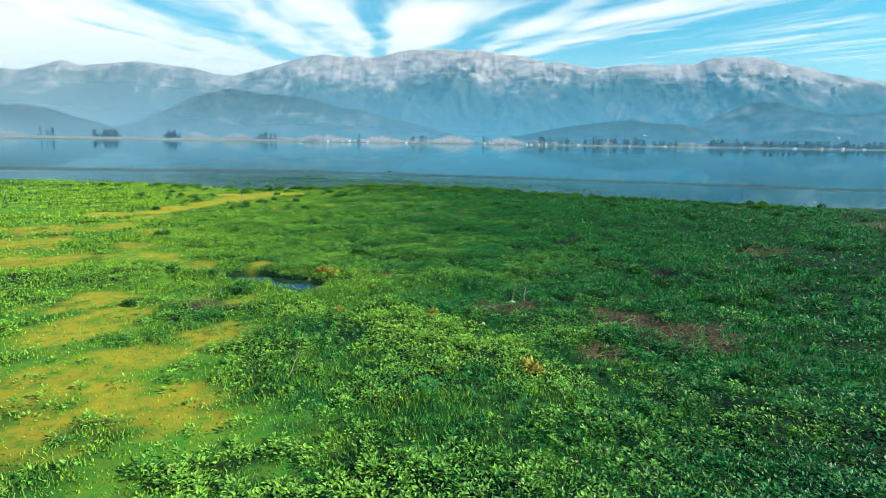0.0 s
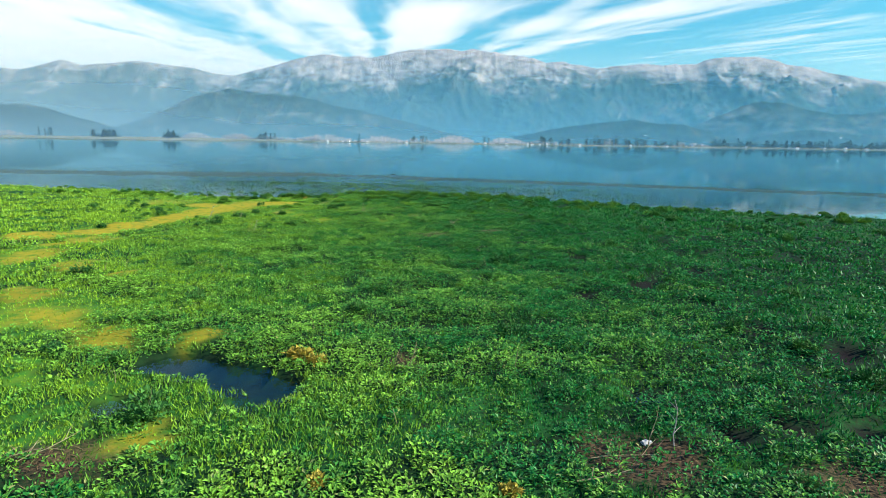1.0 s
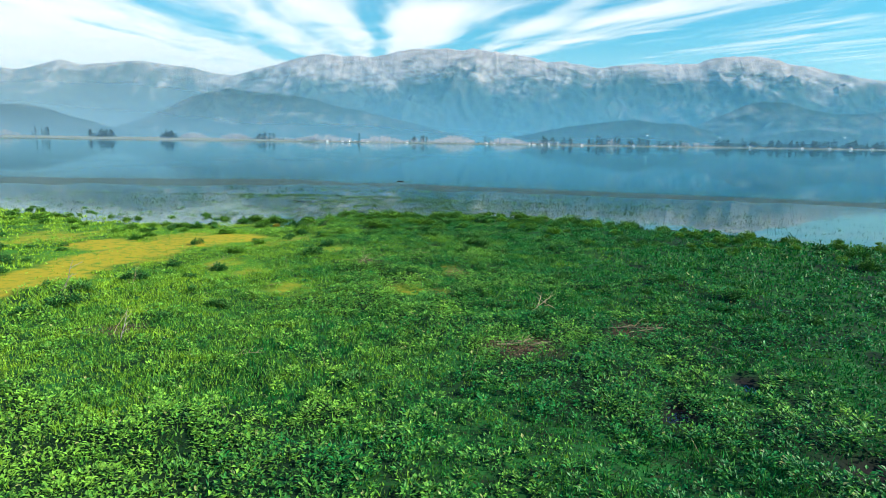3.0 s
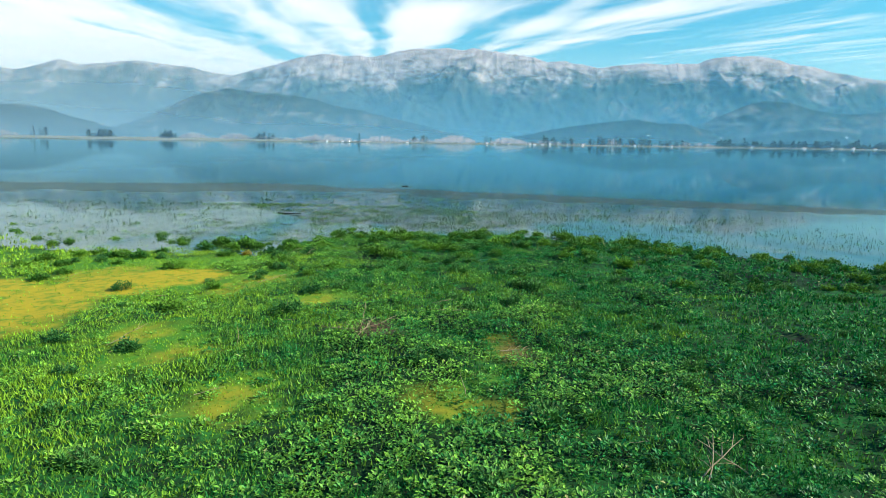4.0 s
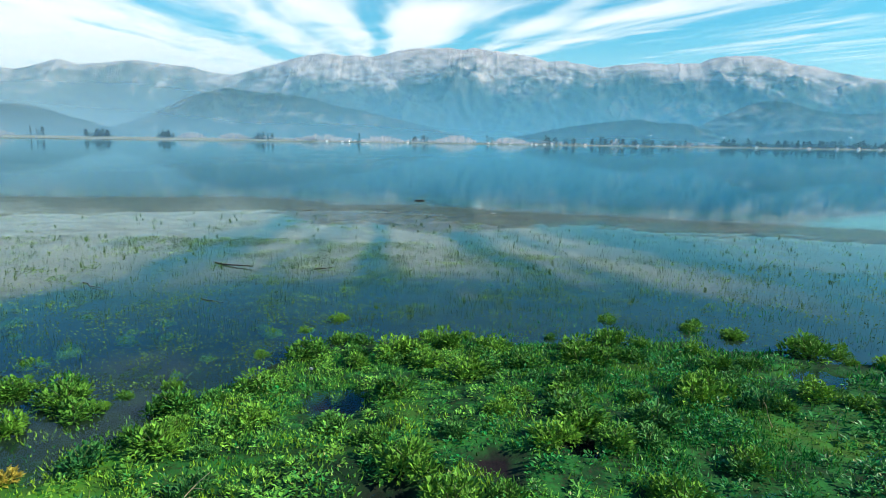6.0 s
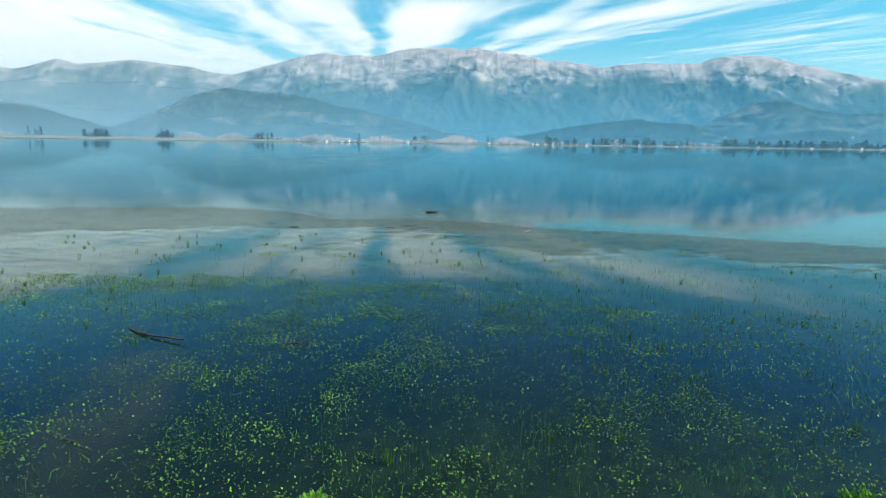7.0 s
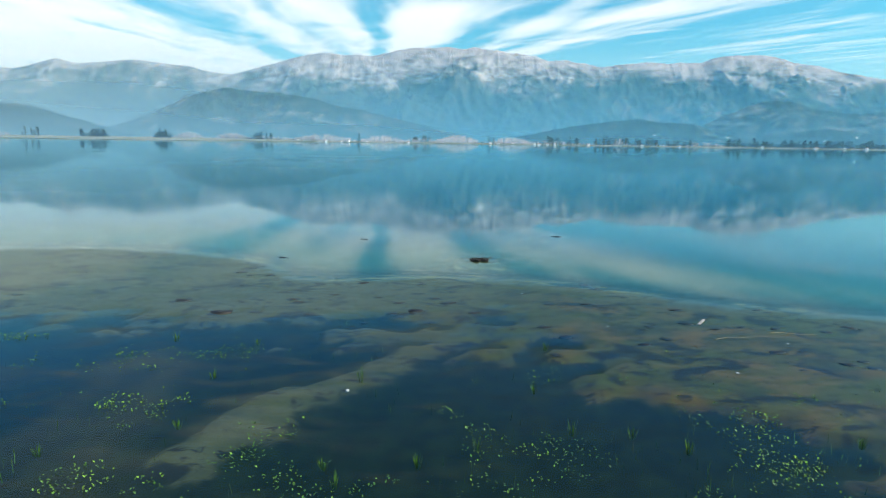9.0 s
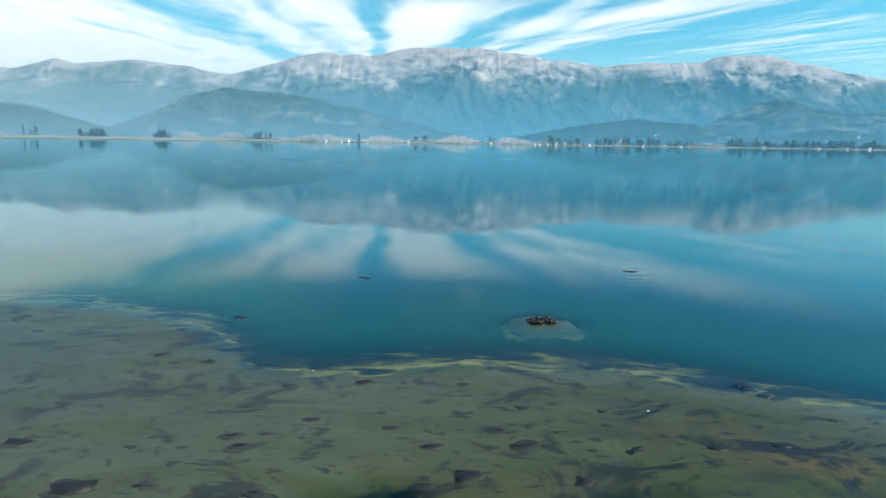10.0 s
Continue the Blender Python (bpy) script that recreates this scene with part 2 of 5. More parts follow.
def bar_at(x, y):
    """1 on the mud bar, 0 off it."""
    w1 = (fractal(x * 0.35, y * 0.6, 61) - 0.5) * 7 + (fractal(x * 1.2, y * 1.9, 64, 4) - 0.5) * 5
    w2 = (fractal(x * 0.5, y * 0.5, 67) - 0.5) * 1.6 + (fractal(x * 2, y * 2, 69, 3) - 0.5) * 0.7
    main = smooth(y - bar_inner(x) + w1, -0.8, 0.8) * smooth(bar_outer(x) + w2 - y, -0.15, 0.5)
    main = main * (1 - smooth(discs(x, y, POOLS) + (fractal(x * 1.3, y * 1.3, 73, 3) - 0.5) * 1.1, 0.0, 0.35))
    # a tongue of silt that runs back from the bar
    tx = np.interp(y, [103.5, 105.5, 107.5, 109.2, 111.8, 113], [-17.2, -16.5, -15.6, -14.2, -11.6, -11])
    tongue = smooth(1.0 + 0.9 * (fractal(x * 0.8, y * 0.8, 71) - 0.5) * 2 - np.abs(x - tx), 0, 0.35)
    tongue = tongue * smooth(y, 103.4, 104.2) * (1 - smooth(y, 112, 114))
    hump = smooth(1 - np.hypot((x - ISLAND[0]) / 1.5, (y - ISLAND[1]) / 1.15) + (fractal(x, y, 75) - 0.5) * 0.5, 0.0, 0.4)
    return np.maximum(np.maximum(main, tongue * 0.6), hump)


def height_at(x, y):
    s = inland(x, y)
    land = 0.04 + 0.10 * smooth(s, 0, 14)
    rough = smooth(s, 0.5, 5) * (1 - 0.8 * smooth(discs(x, y, MOSS), 0, 0.5)) * (1 - smooth(discs(x, y, POND_RIM), 0, 0.4))
    land = land + rough * 0.46 * (fractal(x * 0.55, y * 0.55, 11, 3) - 0.38)
    land = land + 0.05 * (fractal(x * 2, y * 2, 12, 2) - 0.5) * smooth(s, 0, 2)
    land = land - pond_at(x, y) * 0.42 - 0.20 * pit_at(x, y)
    bed = -0.02 - 0.26 * smooth(-s, 0.2, 9) + 0.05 * (fractal(x * 0.8, y * 0.8, 14) - 0.5)
    beyond = y - bar_outer(x)
    deep = -0.06 - 0.42 * smooth(beyond, -0.6, 3.5) - 2.8 * smooth(beyond, 3, 30)
    bed = np.where(beyond > -2, deep, bed)
    bar = bar_at(x, y)
    top = -0.020 + 0.022 * (fractal(x * 1.1, y * 1.1, 16) - 0.5)
    bed = bed * (1 - bar) + top * bar
    z = np.where(s > 0, land, bed)
    far = y - far_shore(x)
    z = np.where(far > -60, np.maximum(z, -3 + 3.0 * smooth(far, -60, 0) + 2.2 * smooth(far, -10, 50) + np.maximum(far, 0) * 0.006), z)
    return z


# ---------------------------------------------------------------- building helpers
def mesh_of(name, verts, faces, mat, attributes=None, shade=False):
    """A mesh from numpy arrays; the faces all have the same number of corners."""
    verts, faces = np.asarray(verts, np.float32), np.asarray(faces, np.int32)
    me = bpy.data.meshes.new(name)
    k = faces.shape[1]
    me.vertices.add(len(verts))
    me.vertices.foreach_set("co", verts.ravel())
    me.loops.add(faces.size)
    me.loops.foreach_set("vertex_index", faces.ravel())
    me.polygons.add(len(faces))
    me.polygons.foreach_set("loop_start", np.arange(0, faces.size, k, dtype=np.int32))
    me.polygons.foreach_set("loop_total", np.full(len(faces), k, np.int32))
    me.polygons.foreach_set("use_smooth", np.full(len(faces), shade, bool))
    me.materials.append(mat)
    for key, values in (attributes or {}).items():
        me.attributes.new(key, "FLOAT", "POINT").data.foreach_set("value", np.asarray(values, np.float32).ravel())
    me.update(calc_edges=True)
    return me


def grid_faces(nx, ny):
    i = np.arange(nx - 1)[None, :] + np.arange(ny - 1)[:, None] * nx
    return np.stack([i, i + 1, i + 1 + nx, i + nx], -1).reshape(-1, 4)


def thing(name, at=(0, 0, 0), turn=0.0, **tags):
    ob = new(name)
    ob.empty_display_size = 0.2
    ob.matrix_basis = Matrix.Translation(at) @ Matrix.Rotation(turn, 4, "Z")
    return tagged(ob, **tags)


def hang(name, me, parent, label=""):
    ob = new(name, me)
    ob.parent = parent
    return tagged(ob, label=label)


def part(name, bm, mat, parent, label="", shade=False):
    me = bpy.data.meshes.new(name)
    bm.normal_update()
    bm.to_mesh(me)
    bm.free()
    me.materials.append(mat)
    if shade:
        me.polygons.foreach_set("use_smooth", [True] * len(me.polygons))
    return hang(name, me, parent, label)


def tube(bm, points, radii, sides=6):
    """A tapered limb through some points."""
    rings = []
    for k, (p, r) in enumerate(zip(points, radii)):
        a, b = Vector(points[max(k - 1, 0)]), Vector(points[min(k + 1, len(points) - 1)])
        q = (b - a).to_track_quat("Z", "Y")
        rings.append([bm.verts.new(Vector(p) + q @ Vector((r * math.cos(u), r * math.sin(u), 0)))
                      for u in [math.tau * j / sides for j in range(sides)]])
    for lower, upper in zip(rings, rings[1:]):
        for j in range(sides):
            bm.faces.new((lower[j], lower[(j + 1) % sides], upper[(j + 1) % sides], upper[j]))
    bm.faces.new(list(reversed(rings[0])))
    bm.faces.new(rings[-1])


def drop_to(x, y):
    return float(height_at(np.array([float(x)]), np.array([float(y)]))[0])


# ---------------------------------------------------------------- materials
def make_ground():
    m, n = material("meadow soil and lake bed")
    p = n.where()
    big, small, tiny = n.noise(p, 0.35, 4), n.noise(p, 2.6, 5), n.noise(p, 14, 4)
    lawn = n.mix(n.step(big, 0.28, 0.58), (0.035, 0.185, 0.020), (0.12, 0.25, 0.018))
    lawn = n.mix(n.step(small, 0.42, 0.66), lawn, (0.05, 0.22, 0.014))
    lawn = n.mix(n.math("MULTIPLY", tiny, 0.5), lawn, (0.05, 0.09, 0.01))
    lawn = n.mix(n.math("MULTIPLY", n.attribute("path"), n.math("MULTIPLY", n.step(small, 0.80, 0.42), 0.92)), lawn, n.mix(tiny, (0.32, 0.25, 0.014), (0.47, 0.345, 0.020)))
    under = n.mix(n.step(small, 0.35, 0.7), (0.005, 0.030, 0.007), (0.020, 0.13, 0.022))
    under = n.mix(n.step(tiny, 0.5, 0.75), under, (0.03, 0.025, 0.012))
    # soil blackened under weed drifts: the shade between leaves put into its colour
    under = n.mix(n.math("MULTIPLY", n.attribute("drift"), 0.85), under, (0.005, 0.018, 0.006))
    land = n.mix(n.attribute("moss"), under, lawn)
    dead = n.mix(n.step(tiny, 0.38, 0.62), (0.022, 0.013, 0.010), (0.15, 0.085, 0.045))
    land = n.mix(n.math("MULTIPLY", n.attribute("brown"), 0.75), land, dead)
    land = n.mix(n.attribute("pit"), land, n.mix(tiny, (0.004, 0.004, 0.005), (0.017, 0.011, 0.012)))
    # silt, algae and rust on the bar
    ragged = n.math("ADD", n.attribute("bar"), n.math("MULTIPLY", n.math("SUBTRACT", n.noise(n.stretch(p, 0.7, 1.2, 1.0), 1.1, 6, 0.62, 0.7), 0.5), 1.1))
    drift = n.noise(n.stretch(p, 0.5, 1.0, 1.0), 0.9, 6, 0.62, 0.6)
    silt = n.mix(n.step(drift, 0.38, 0.64), (0.016, 0.020, 0.003), (0.072, 0.068, 0.010))
    grey = n.mix(drift, (0.050, 0.062, 0.032), (0.115, 0.128, 0.070))
    silt = n.mix(n.math("MULTIPLY", n.math("SUBTRACT", 1.0, n.attribute("rust")), 0.75), silt, grey)
    algae = n.noise(n.stretch(p, 0.35, 1.0, 1.0), 0.7, 5, 0.6, 1.0)
    silt = n.mix(n.math("MULTIPLY", n.step(algae, 0.47, 0.62), 0.85), silt, (0.050, 0.062, 0.003))
    rust = n.noise(n.stretch(p, 0.6, 1.0, 1.0), 0.55, 5, 0.62, 0.8)
    silt = n.mix(n.math("MULTIPLY", n.step(rust, 0.46, 0.66), n.attribute("rust")), silt, (0.125, 0.070, 0.012))
    silt = n.mix(n.math("MULTIPLY", tiny, 0.4), silt, (0.040, 0.040, 0.020))
    edge = n.math("MULTIPLY", n.step(ragged, 0.30, 0.44), n.math("SUBTRACT", 1.0, n.step(ragged, 0.5, 0.72)))
    frill = n.math("MULTIPLY", n.step(algae, 0.40, 0.60), n.math("MULTIPLY_ADD", n.attribute("rim"), 0.55, 0.06))
    silt = n.mix(n.math("MULTIPLY", edge, frill), silt, (0.36, 0.30, 0.08))
    # hollows and rotted weed, from a hand to a metre across
    pits = n.noise(n.stretch(p, 0.7, 1.0, 1.0), 0.9, 6, 0.64, 0.9)
    blots = n.noise(n.stretch(p, 0.85, 1.3, 1.0), 2.9, 5, 0.64, 0.8)
    silt = n.mix(n.math("MULTIPLY", n.step(pits, 0.53, 0.61), 0.90), silt, (0.005, 0.009, 0.008))
    silt = n.mix(n.math("MULTIPLY", n.step(blots, 0.575, 0.63), 0.92), silt, (0.008, 0.011, 0.010))
    bed = n.mix(n.step(small, 0.35, 0.7), (0.006, 0.015, 0.007), (0.015, 0.030, 0.010))
    bed = n.mix(n.step(ragged, 0.28, 0.58), bed, silt)
    col = n.mix(n.attribute("land"), bed, land)
    distant = n.mix(n.step(n.noise(p, 0.012, 4), 0.4, 0.6), (0.17, 0.18, 0.10), (0.28, 0.26, 0.18))
    col = n.mix(n.attribute("distant"), col, distant)
    height = n.math("ADD", small, n.math("MULTIPLY", tiny, 0.4))
    wet = n.math("MULTIPLY", n.attribute("bar"), n.math("SUBTRACT", 1.0, n.attribute("land")))
    n.finish(n.surface(col, n.math("MULTIPLY_ADD", wet, -0.35, 0.92), n.bump(height, 0.6, 0.05), n.math("MULTIPLY_ADD", wet, 0.15, 0.15)))
    return m


def make_water():
    m, n = material("lake water")
    p = n.where()
    gust = n.noise(n.stretch(p, 0.012, 0.03, 1), 1.0, 3)
    ripple = n.noise(n.stretch(p, 0.7, 1.9, 1), 1.6, 3, 0.5)
    swell = n.noise(n.stretch(p, 0.05, 0.22, 1), 1.0, 2)
    strength = n.math("MULTIPLY", n.step(gust, 0.42, 0.70), 0.8)
    tall = n.math("ADD", n.math("MULTIPLY", ripple, strength), n.math("MULTIPLY", swell, 0.5))
    normal = n.bump(tall, 0.075, 0.12)
    glance = n.add("ShaderNodeLayerWeight")
    glance.inputs[0].default_value = 0.5
    n.put(glance.inputs["Normal"], normal)
    gleam = n.math("MULTIPLY_ADD", n.math("POWER", glance.outputs["Facing"], 6.0), 0.98, 0.014)
    clear = n.add("ShaderNodeBsdfTransparent")
    clear.inputs[0].default_value = (0.86, 0.95, 0.94, 1)
    murk = n.add("ShaderNodeBsdfDiffuse")
    tint = n.mix(n.attribute("deep"), (0.005, 0.015, 0.017), (0.004, 0.062, 0.100))
    tint = n.mix(n.attribute("shelf"), tint, (0.010, 0.082, 0.060))
    n.put(murk.inputs[0], tint)
    body = n.blend(n.attribute("murk"), clear.outputs[0], murk.outputs[0])
    gloss = n.add("ShaderNodeBsdfGlossy")
    gloss.inputs["Roughness"].default_value = 0.03
    gloss.inputs["Color"].default_value = (0.82, 0.97, 0.97, 1)
    n.put(gloss.inputs["Normal"], normal)
    # a skin of scum and silt floats over the bar and dulls the mirror
    torn = n.noise(n.stretch(p, 0.35, 0.9, 1), 1.0, 6, 0.62, 0.8)
    film = n.step(n.math("MULTIPLY_ADD", n.math("SUBTRACT", torn, 0.5), 1.5, n.attribute("scum")), 0.30, 0.95)
    skin = n.add("ShaderNodeBsdfDiffuse")
    n.put(skin.inputs[0], n.mix(n.attribute("rust"), n.mix(torn, (0.10, 0.11, 0.075), (0.22, 0.22, 0.17)), n.mix(torn, (0.050, 0.056, 0.018), (0.13, 0.115, 0.035))))
    body = n.blend(n.math("MULTIPLY", film, n.math("MULTIPLY_ADD", n.attribute("rust"), -0.16, 0.18)), body, skin.outputs[0])
    gleam = n.math("MULTIPLY", gleam, n.math("MULTIPLY_ADD", film, -0.58, 1.0))
    n.finish(n.blend(gleam, body, gloss.outputs[0]))
    return m


def make_leaf(name, dark, light, dry=None, attribute="tint", gloss=0.16):
    """Leaf colours that run from dark to light by plant, with some chance from blade to blade."""
    m, n = material(name)
    chance = n.add("ShaderNodeNewGeometry").outputs["Random Per Island"]
    t = n.math("ADD", n.attribute(attribute), n.math("MULTIPLY", n.math("SUBTRACT", chance, 0.5), 0.5), clamp=True)
    col = n.mix(1.0, n.mix(t, dark, light), n.ramp(n.math("FRACT", n.math("MULTIPLY", chance, 7.3)), (0.0, 0.45), (1.0, 1.25)), "MULTIPLY")
    if dry:
        col = n.mix(n.step(chance, 0.978, 0.99), col, dry)
    thin = n.add("ShaderNodeBsdfTranslucent")
    n.put(thin.inputs[0], col)
    n.finish(n.blend(0.14, n.surface(col, 0.45, None, gloss), thin.outputs[0]))
    return m


def make_plant_leaf(name, dark, light):
    """As make_leaf, the hue going from plant to plant."""
    m, n = material(name)
    chance = n.add("ShaderNodeNewGeometry").outputs["Random Per Island"]
    own = n.add("ShaderNodeObjectInfo").outputs["Random"]
    t = n.math("ADD", n.math("MULTIPLY", own, 0.6), n.math("MULTIPLY", chance, 0.45), clamp=True)
    col = n.mix(1.0, n.mix(t, dark, light), n.ramp(n.math("FRACT", n.math("MULTIPLY", chance, 7.3)), (0.0, 0.5), (1.0, 1.25)), "MULTIPLY")
    thin = n.add("ShaderNodeBsdfTranslucent")
    n.put(thin.inputs[0], col)
    n.finish(n.blend(0.14, n.surface(col, 0.6, None, 0.12), thin.outputs[0]))
    return m


def make_plain(name, a, b, scale, rough=0.8, bump=0.4, spec=0.25):
    m, n = material(name)
    p = n.add("ShaderNodeTexCoord").outputs["Object"]
    v, w = n.noise(p, scale, 5, 0.6), n.noise(p, scale * 0.17, 3)
    col = n.mix(n.step(n.math("ADD", n.math("MULTIPLY", v, 0.6), n.math("MULTIPLY", w, 0.4)), 0.35, 0.65), a, b)
    n.finish(n.surface(col, rough, n.bump(v, bump, 0.2 / scale), spec))
    return m


def make_mountain(name, rock, forest, line_z, spread, bare=0.6):
    m, n = material(name)
    p = n.where()
    z = n.split(p)[2]
    wide, mid, fine = n.noise(p, 0.0035, 5, 0.6), n.noise(p, 0.014, 6, 0.62), n.noise(p, 0.06, 5, 0.65)
    streak = n.noise(n.stretch(p, 0.75, 0.6, 1.1), 0.016, 7, 0.68, 0.8)
    level = n.math("ADD", z, n.math("MULTIPLY", n.math("SUBTRACT", wide, 0.5), spread * 5.0))
    level = n.math("ADD", level, n.math("MULTIPLY", n.math("SUBTRACT", streak, 0.5), spread * 3.0))
    up = n.step(level, line_z - spread, line_z + spread)
    stone = n.mix(n.step(streak, 0.40, 0.62), tuple(c * 0.55 for c in rock), rock)
    speck = n.noise(p, 0.16, 4, 0.7)
    stone = n.mix(n.step(speck, 0.46, 0.70), stone, tuple(c * 0.72 for c in rock))
    stone = n.mix(n.step(fine, 0.56, 0.68), stone, tuple(min(c * 1.25, 0.85) for c in rock))
    wood = n.mix(n.step(mid, 0.38, 0.62), tuple(c * 0.45 for c in forest), forest)
    wood = n.mix(n.step(fine, 0.45, 0.7), wood, tuple(c * 1.6 for c in forest))
    wood = n.mix(n.step(speck, 0.5, 0.72), wood, tuple(c * 0.5 for c in forest))
    scar = n.math("MULTIPLY", n.step(n.math("MULTIPLY_ADD", wide, 0.5, n.math("MULTIPLY", mid, 0.5)), bare - 0.03, bare + 0.09), n.step(fine, 0.36, 0.66))
    wood = n.mix(scar, wood, tuple(c * 0.6 for c in rock))
    n.finish(n.surface(n.mix(up, wood, stone), 0.95, n.bump(n.math("ADD", mid, n.math("MULTIPLY", fine, 0.7)), 0.8, 20.0), 0.05))
    return m


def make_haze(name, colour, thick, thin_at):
    """Painted haze: a tinted see-through sheet, densest near the water, paler to the west."""
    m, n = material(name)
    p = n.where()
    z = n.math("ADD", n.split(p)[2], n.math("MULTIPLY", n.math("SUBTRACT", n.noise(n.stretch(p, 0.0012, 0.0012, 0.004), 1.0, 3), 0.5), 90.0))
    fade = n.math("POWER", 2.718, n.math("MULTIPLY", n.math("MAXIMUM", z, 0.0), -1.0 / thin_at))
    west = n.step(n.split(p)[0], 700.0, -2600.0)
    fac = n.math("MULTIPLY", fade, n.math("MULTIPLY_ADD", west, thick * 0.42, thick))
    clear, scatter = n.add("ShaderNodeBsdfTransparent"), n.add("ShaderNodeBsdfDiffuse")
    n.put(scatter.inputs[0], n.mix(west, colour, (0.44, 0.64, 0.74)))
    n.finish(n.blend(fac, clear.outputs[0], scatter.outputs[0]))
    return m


GROUND, WATER = make_ground(), make_water()
GRASS = make_leaf("grass blades", (0.011, 0.18, 0.030), (0.28, 0.48, 0.028))
LEAVES = make_leaf("broad leaves", (0.011, 0.180, 0.031), (0.26, 0.52, 0.050), (0.34, 0.36, 0.12), gloss=0.24)
MARSH_LEAF = make_plant_leaf("marsh plant leaves", (0.009, 0.10, 0.020), (0.165, 0.35, 0.030))
MEADOW_LEAF = make_plant_leaf("meadow shrub leaves", (0.007, 0.085, 0.024), (0.10, 0.27, 0.05))
GOLD_LEAF = make_plant_leaf("withered yellow leaves", (0.36, 0.27, 0.03), (0.55, 0.46, 0.09))
WEED = make_leaf("water weed", (0.026, 0.10, 0.030), (0.22, 0.40, 0.035))
LITTER = make_leaf("dry litter", (0.07, 0.035, 0.018), (0.34, 0.24, 0.12))
REED = make_leaf("reed blades", (0.015, 0.05, 0.012), (0.07, 0.16, 0.015), (0.10, 0.08, 0.03))
STRAW = make_plain("bleached stalks", (0.22, 0.17, 0.09), (0.40, 0.33, 0.20), 9, 0.85)
STEM = make_plain("green stems", (0.05, 0.09, 0.02), (0.10, 0.13, 0.04), 12, 0.7)
BARK = make_plain("wet driftwood", (0.018, 0.016, 0.014), (0.07, 0.06, 0.05), 11, 0.6)
PALE_WOOD = make_plain("sun-bleached wood", (0.22, 0.19, 0.17), (0.40, 0.36, 0.33), 14, 0.85)
PEAT = make_plain("black mud", (0.006, 0.006, 0.006), (0.024, 0.022, 0.018), 6, 0.55, 0.8)
STONE = make_plain("white stone", (0.46, 0.44, 0.41), (0.66, 0.64, 0.60), 8, 0.85)
LIMB = make_plain("tree bark", (0.07, 0.06, 0.05), (0.14, 0.12, 0.10), 0.8, 0.9)
CROWN = make_plant_leaf("far evergreen foliage", (0.012, 0.035, 0.02), (0.04, 0.075, 0.03))
BARE = make_plain("bare winter twigs", (0.34, 0.31, 0.31), (0.50, 0.46, 0.46), 0.05, 0.95, 0.0)
PLASTER = make_plain("white plaster", (0.70, 0.69, 0.66), (0.84, 0.83, 0.80), 0.5, 0.85, 0.1)
TILE = make_plain("roof tiles", (0.26, 0.14, 0.09), (0.42, 0.26, 0.19), 0.7, 0.85)
PANE = make_plain("dark window glass", (0.02, 0.025, 0.03), (0.04, 0.045, 0.05), 0.6, 0.12, 0.0, 0.5)
ROCK_HIGH = make_mountain("limestone and scrub", (0.60, 0.49, 0.43), (0.055, 0.08, 0.055), 480, 120, 0.57)
ROCK_MID = make_mountain("wooded slope", (0.46, 0.41, 0.35), (0.030, 0.048, 0.036), 430, 130, 0.53)
ROCK_LOW = make_mountain("wooded hill", (0.36, 0.33, 0.27), (0.026, 0.044, 0.032), 400, 60, 0.57)
# tints that stand in for haze, spread on upright sheets
HAZE_BLUE = (0.165, 0.535, 0.745)
HAZE = [make_haze("blue haze tint", HAZE_BLUE, 0.46, 560), make_haze("blue haze tint", HAZE_BLUE, 0.20, 420),
        make_haze("blue haze tint", HAZE_BLUE, 0.44, 280), make_haze("pale haze tint", (0.24, 0.54, 0.74), 0.25, 80)]


# ---------------------------------------------------------------- ground sheet and water
def spread_axis(core, low, high, n_low, n_high):
    a = core[0] - np.geomspace(core[1] - core[0], core[0] - low, n_low)[::-1]
    b = core[-1] + np.geomspace(core[1] - core[0], high - core[-1], n_high)
    return np.concatenate([a, core, b])


xs = spread_axis(np.arange(-50, 40, 0.44), -7000, 7000, 46, 46)
ys = np.concatenate([[-3000, -800, -200, -60, -20, -6], np.arange(0, 131, 0.42), 131 + np.geomspace(0.6, 700, 28),
                     np.arange(880, 2300, 26), np.geomspace(2320, 5000, 14)])
gx, gy = np.meshgrid(xs, ys)
gz = height_at(gx, gy)
s_in, far_in = inland(gx, gy), gy - far_shore(gx)
bar_in, pond_in = bar_at(gx, gy), pond_at(gx, gy)
out_in = bar_outer(gx) - gy
fields = {
    "land": smooth(s_in + (fractal(gx * 2, gy * 2, 81, 3) - 0.5) * 2, -0.6, 0.9) * (1 - pond_in),
    "moss": moss_at(gx, gy) * smooth(s_in, -0.5, 1.5) + 0.55 * smooth(4 - np.abs(s_in - 3), 0, 4) * (1 - smooth(gx, -17, -12)),
    "brown": brown_at(gx, gy),
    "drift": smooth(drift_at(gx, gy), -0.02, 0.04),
    "bar": np.maximum(bar_in, 0.42 * smooth(out_in, -4, 0) * (1 - smooth(out_in, 0.5, 2.5))),
    "rust": np.maximum(smooth(gx, -17, -5) * smooth(out_in, 0.5, 4), 0.35 * smooth(np.hypot(gx - ISLAND[0], gy - ISLAND[1]), 5, 3)),
    "rim": 1 - smooth(out_in, 1.0, 3.5),
    "path": path_at(gx, gy),
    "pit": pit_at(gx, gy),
    "distant": smooth(far_in, -5, 5),
}
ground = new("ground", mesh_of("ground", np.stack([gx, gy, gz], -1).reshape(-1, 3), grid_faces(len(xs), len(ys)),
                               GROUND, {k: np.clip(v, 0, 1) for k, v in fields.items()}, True))
